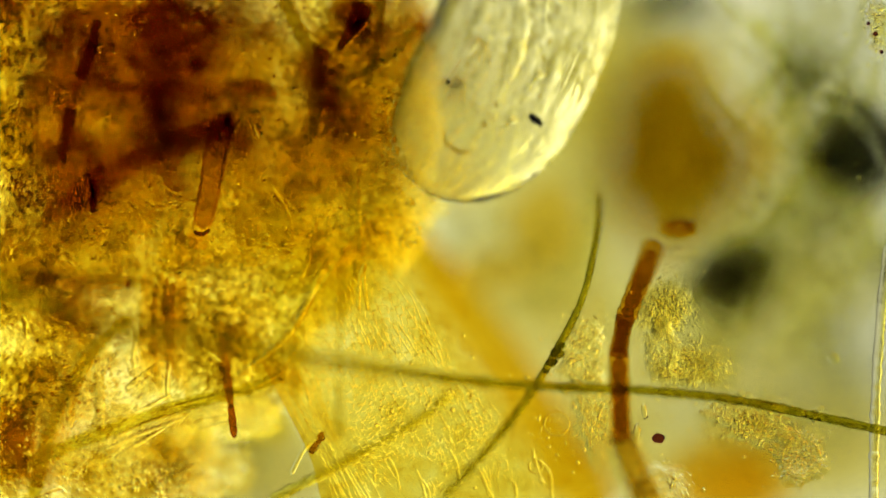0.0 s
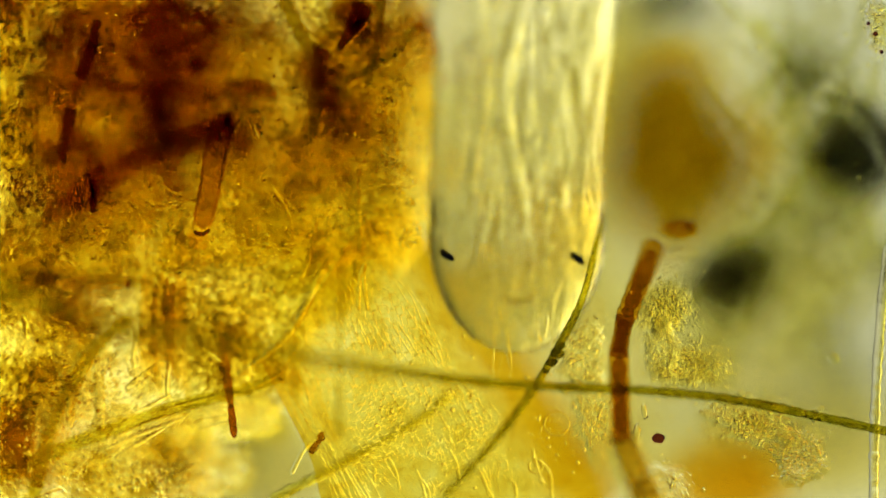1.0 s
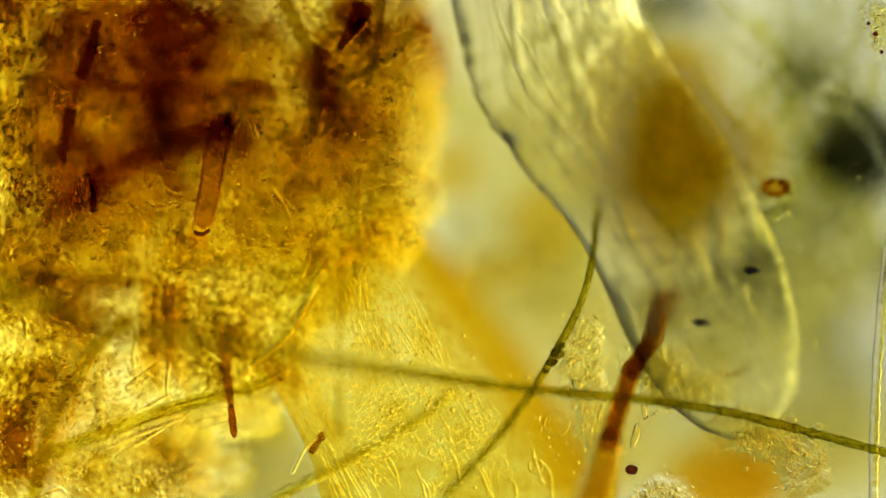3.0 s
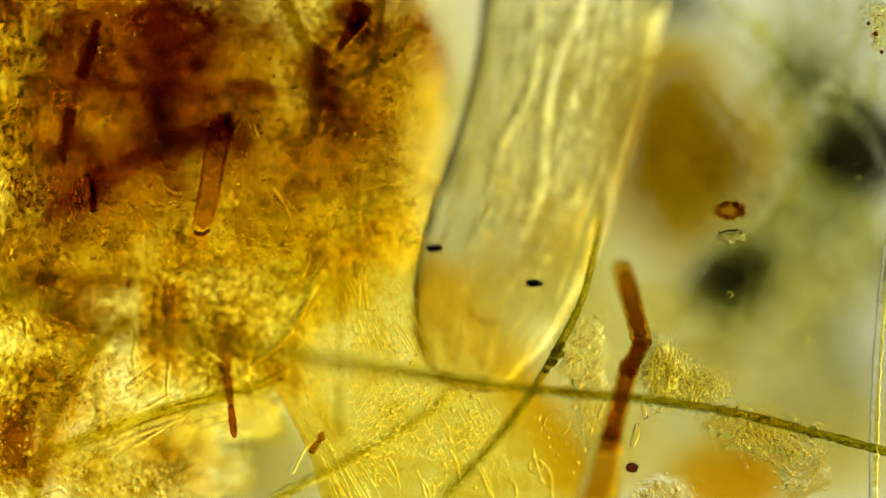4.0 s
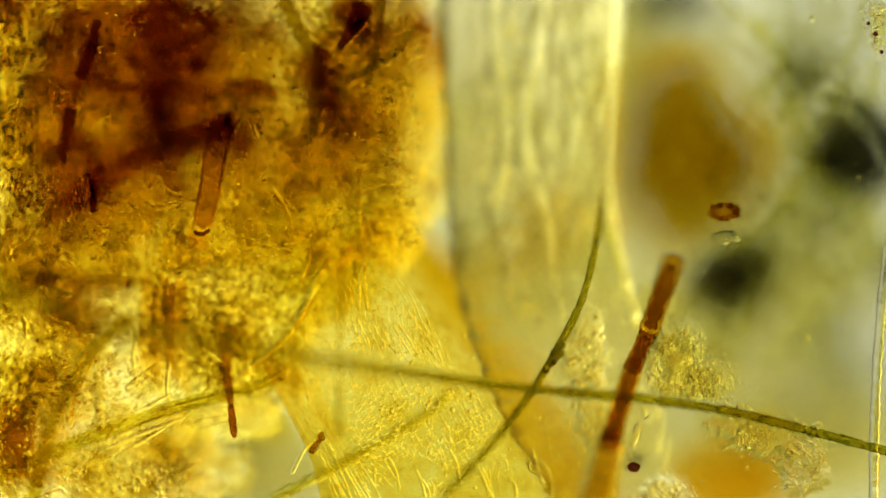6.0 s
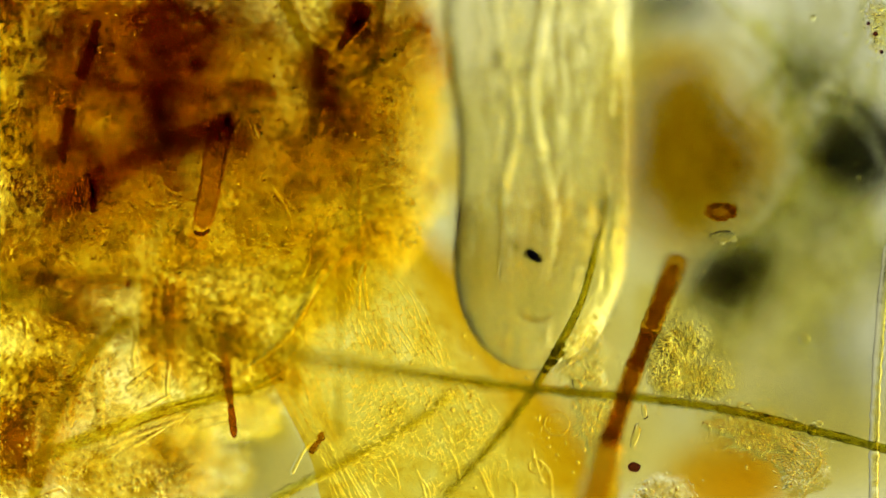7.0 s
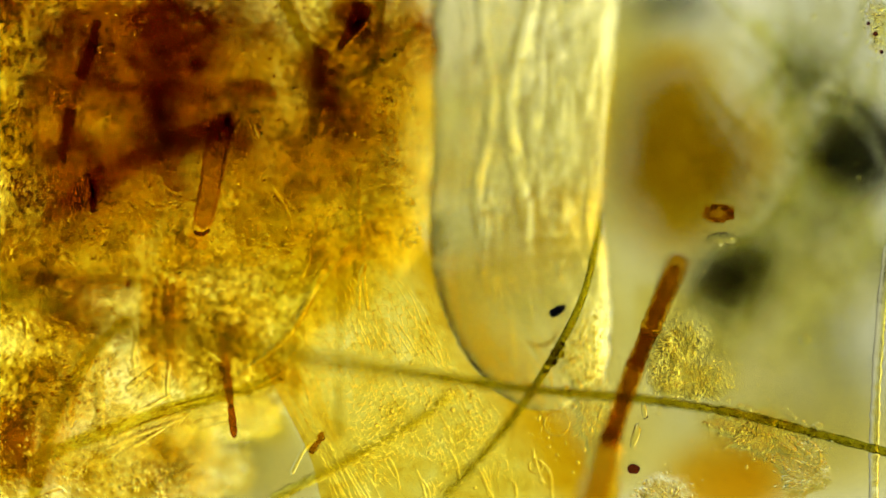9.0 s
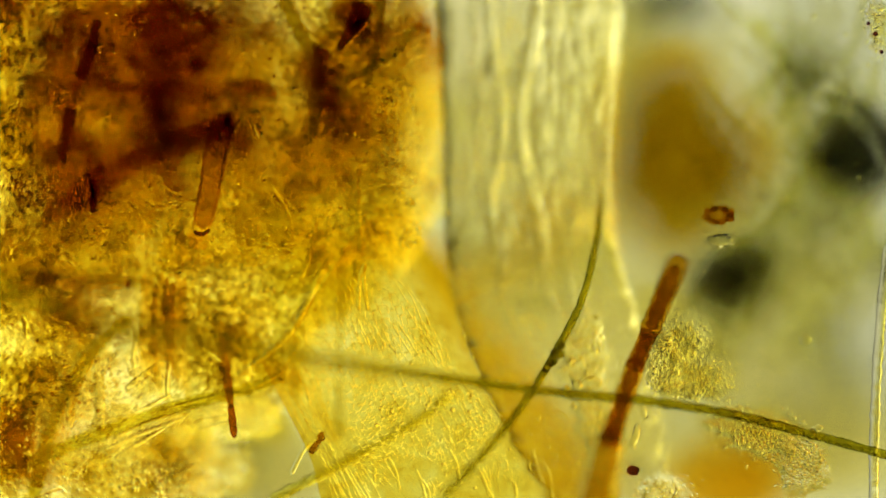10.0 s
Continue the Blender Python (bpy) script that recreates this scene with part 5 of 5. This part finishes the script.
def facing(place, way, roll):
    """A pose with +y along way and a roll round it."""
    flat = math.hypot(way.x, way.y)
    return Matrix.Translation(place) @ Matrix.Rotation(math.atan2(-way.x, way.y), 4, "Z") @ Matrix.Rotation(math.atan2(way.z, flat), 4, "X") @ Matrix.Rotation(roll, 4, "Y")


def motions():
    worm_rows()
    rows = {ob: [] for ob in (*W_RINGS, *W_EYES)}
    for t, pts, head, eyes, ez, tilt, roll in WORM_ROWS:
        path = spline([at(p[0], p[1], p[2] if len(p) > 2 else sink(p[1] - pts[-1][1], t)) for p in pts], 120)[::-1]
        step = (path[1] - path[0]).length
        total = step * 120
        n = len(HEAD_K)
        for i, ob in enumerate(W_RINGS):
            s = HEAD_K[i] * head if i < n else head + (i - n) * SPACING
            p, d = along(path, s)
            rows[ob].append((t, facing(p - WORM_BASE, d, roll)))
        for ob, (u, v), z in zip(W_EYES, eyes, ez):
            rows[ob].append((t, Matrix.Translation(at(u, v, z) - WORM_BASE) @ pose(0, 0, 0, 0, 0, tilt)))
    for ob, r in rows.items():
        walk(ob, r)

    base = STALK.location
    stalk_rows = [[], [], [], []]
    for t, *j in [(0.0, (1150, 890), (1100, 775), (1095, 622), (1105, 568), (1168, 410, -0.1)), (1.3, (1150, 890), (1100, 775), (1095, 622), (1105, 568), (1168, 410, -0.1)),
                  (1.5, (1050, 895), (1078, 790), (1130, 650), (1172, 612), (1245, 520, -0.10)), (1.7, (1045, 895), (1075, 790), (1122, 680), (1160, 636), (1212, 588, -0.17)),
                  (2.0, (1045, 895), (1075, 790), (1120, 670), (1158, 608), (1206, 552, -0.17)), (2.7, (1045, 895), (1075, 790), (1118, 660), (1160, 602), (1200, 540, -0.17)),
                  (3.8, (1050, 895), (1078, 790), (1112, 655), (1134, 605), (1075, 480, -0.1)), (4.1, (1050, 895), (1078, 790), (1112, 655), (1138, 605), (1122, 465, -0.1)),
                  (4.5, (1050, 895), (1078, 790), (1114, 650), (1140, 595), (1165, 450, -0.1)), (5.5, (1050, 895), (1078, 790), (1118, 650), (1145, 590), (1190, 450, -0.1)),
                  (7.0, (1050, 895), (1078, 785), (1125, 645), (1148, 590), (1208, 432, -0.11)), (10.0, (1050, 895), (1078, 785), (1125, 645), (1148, 590), (1210, 435, -0.11))]:
        for k in range(4):
            p, q = [at(e[0], e[1], e[2] if len(e) > 2 else d) for e, d in zip(j[k:k + 2], (0.10, 0.07, 0.03, 0.01, -0.1)[k:k + 2])]
            stalk_rows[k].append((t, facing(p - base, (q - p).normalized(), 0)))
    for ob, r in zip(STALK_PARTS, stalk_rows):
        walk(ob, r)

    walk(LONG, [(t, pose(0, 0, 0, 0, 0, -r)) for t, r in [(0.0, 0), (1.3, 0), (1.5, 1.9), (1.7, 4.1), (2.0, 3.6), (2.5, 3.0), (3.8, 2.6), (5.5, 2.6), (7.0, 2.3), (10.0, 3.0)]])

    for ob in PUSHED:
        walk(ob, [(t, pose(0, 0, z)) for t, z in [(0.0, 0), (1.4, 0), (1.8, -0.42), (2.7, -0.42), (3.6, 0), (10.0, 0)]])

    def drift(ob, rows):
        walk(ob, [(r[0], Matrix.Translation(at(r[1], r[2], r[3] if len(r) > 3 else 0)) @ pose(0, 0, 0, 0, 0, r[4] if len(r) > 4 else 0)) for r in rows])
    drift(LOOSE["rust"], [(0, 1165, 776), (1.3, 1165, 776), (1.5, 1117, 827), (2.0, 1110, 838), (2.7, 1116, 834), (3.8, 1118, 828), (7.0, 1122, 827), (10.0, 1120, 833)])
    drift(LOOSE["a"], [(0, 1165, 545), (1.3, 1165, 545), (1.6, 1170, 620), (2.0, 1165, 640), (3.8, 1160, 650), (7.0, 1195, 600), (10.0, 1195, 600)])
    drift(LOOSE["b"], [(0, 1225, 650), (1.3, 1225, 650), (1.7, 1215, 720), (2.5, 1215, 700), (3.8, 1220, 690), (7.0, 1228, 675), (10.0, 1228, 675)])
    drift(LOOSE["c"], [(0, 1330, 760), (1.3, 1330, 760), (1.7, 1330, 800), (2.5, 1335, 785), (3.8, 1335, 780), (10.0, 1335, 778)])
    drift(LOOSE["orange"], [(0, 1203, 400, -0.1), (1.3, 1205, 402, -0.1), (1.5, 1225, 415, -0.12), (1.7, 1290, 395, -0.1), (2.0, 1355, 368, -0.06), (2.5, 1408, 320, -0.05), (2.7, 1400, 322, -0.05), (3.8, 1298, 368, -0.02), (4.5, 1290, 375), (7.0, 1278, 375), (10.0, 1274, 381)])
    drift(LOOSE["p0"], [(0, 1475, 635), (1.5, 1475, 635), (3.8, 1423, 600), (10, 1426, 602)])
    drift(LOOSE["p1"], [(0, 1338, 180), (1.0, 1343, 85), (2.5, 1350, 5), (3.8, 1317, 465), (4.1, 1285, 530), (4.5, 1430, 40), (10, 1440, 30)])
    drift(BALL, [(t, u, v, BALL_Z) for t, u, v in [(0, 1182, 262), (1.3, 1185, 262), (1.6, 1200, 255), (1.8, 1190, 270), (2.2, 1178, 275), (2.7, 1180, 272), (3.8, 1195, 268), (5.5, 1202, 266), (7.5, 1216, 266), (9.0, 1195, 270), (10.0, 1192, 270)]])


motions()
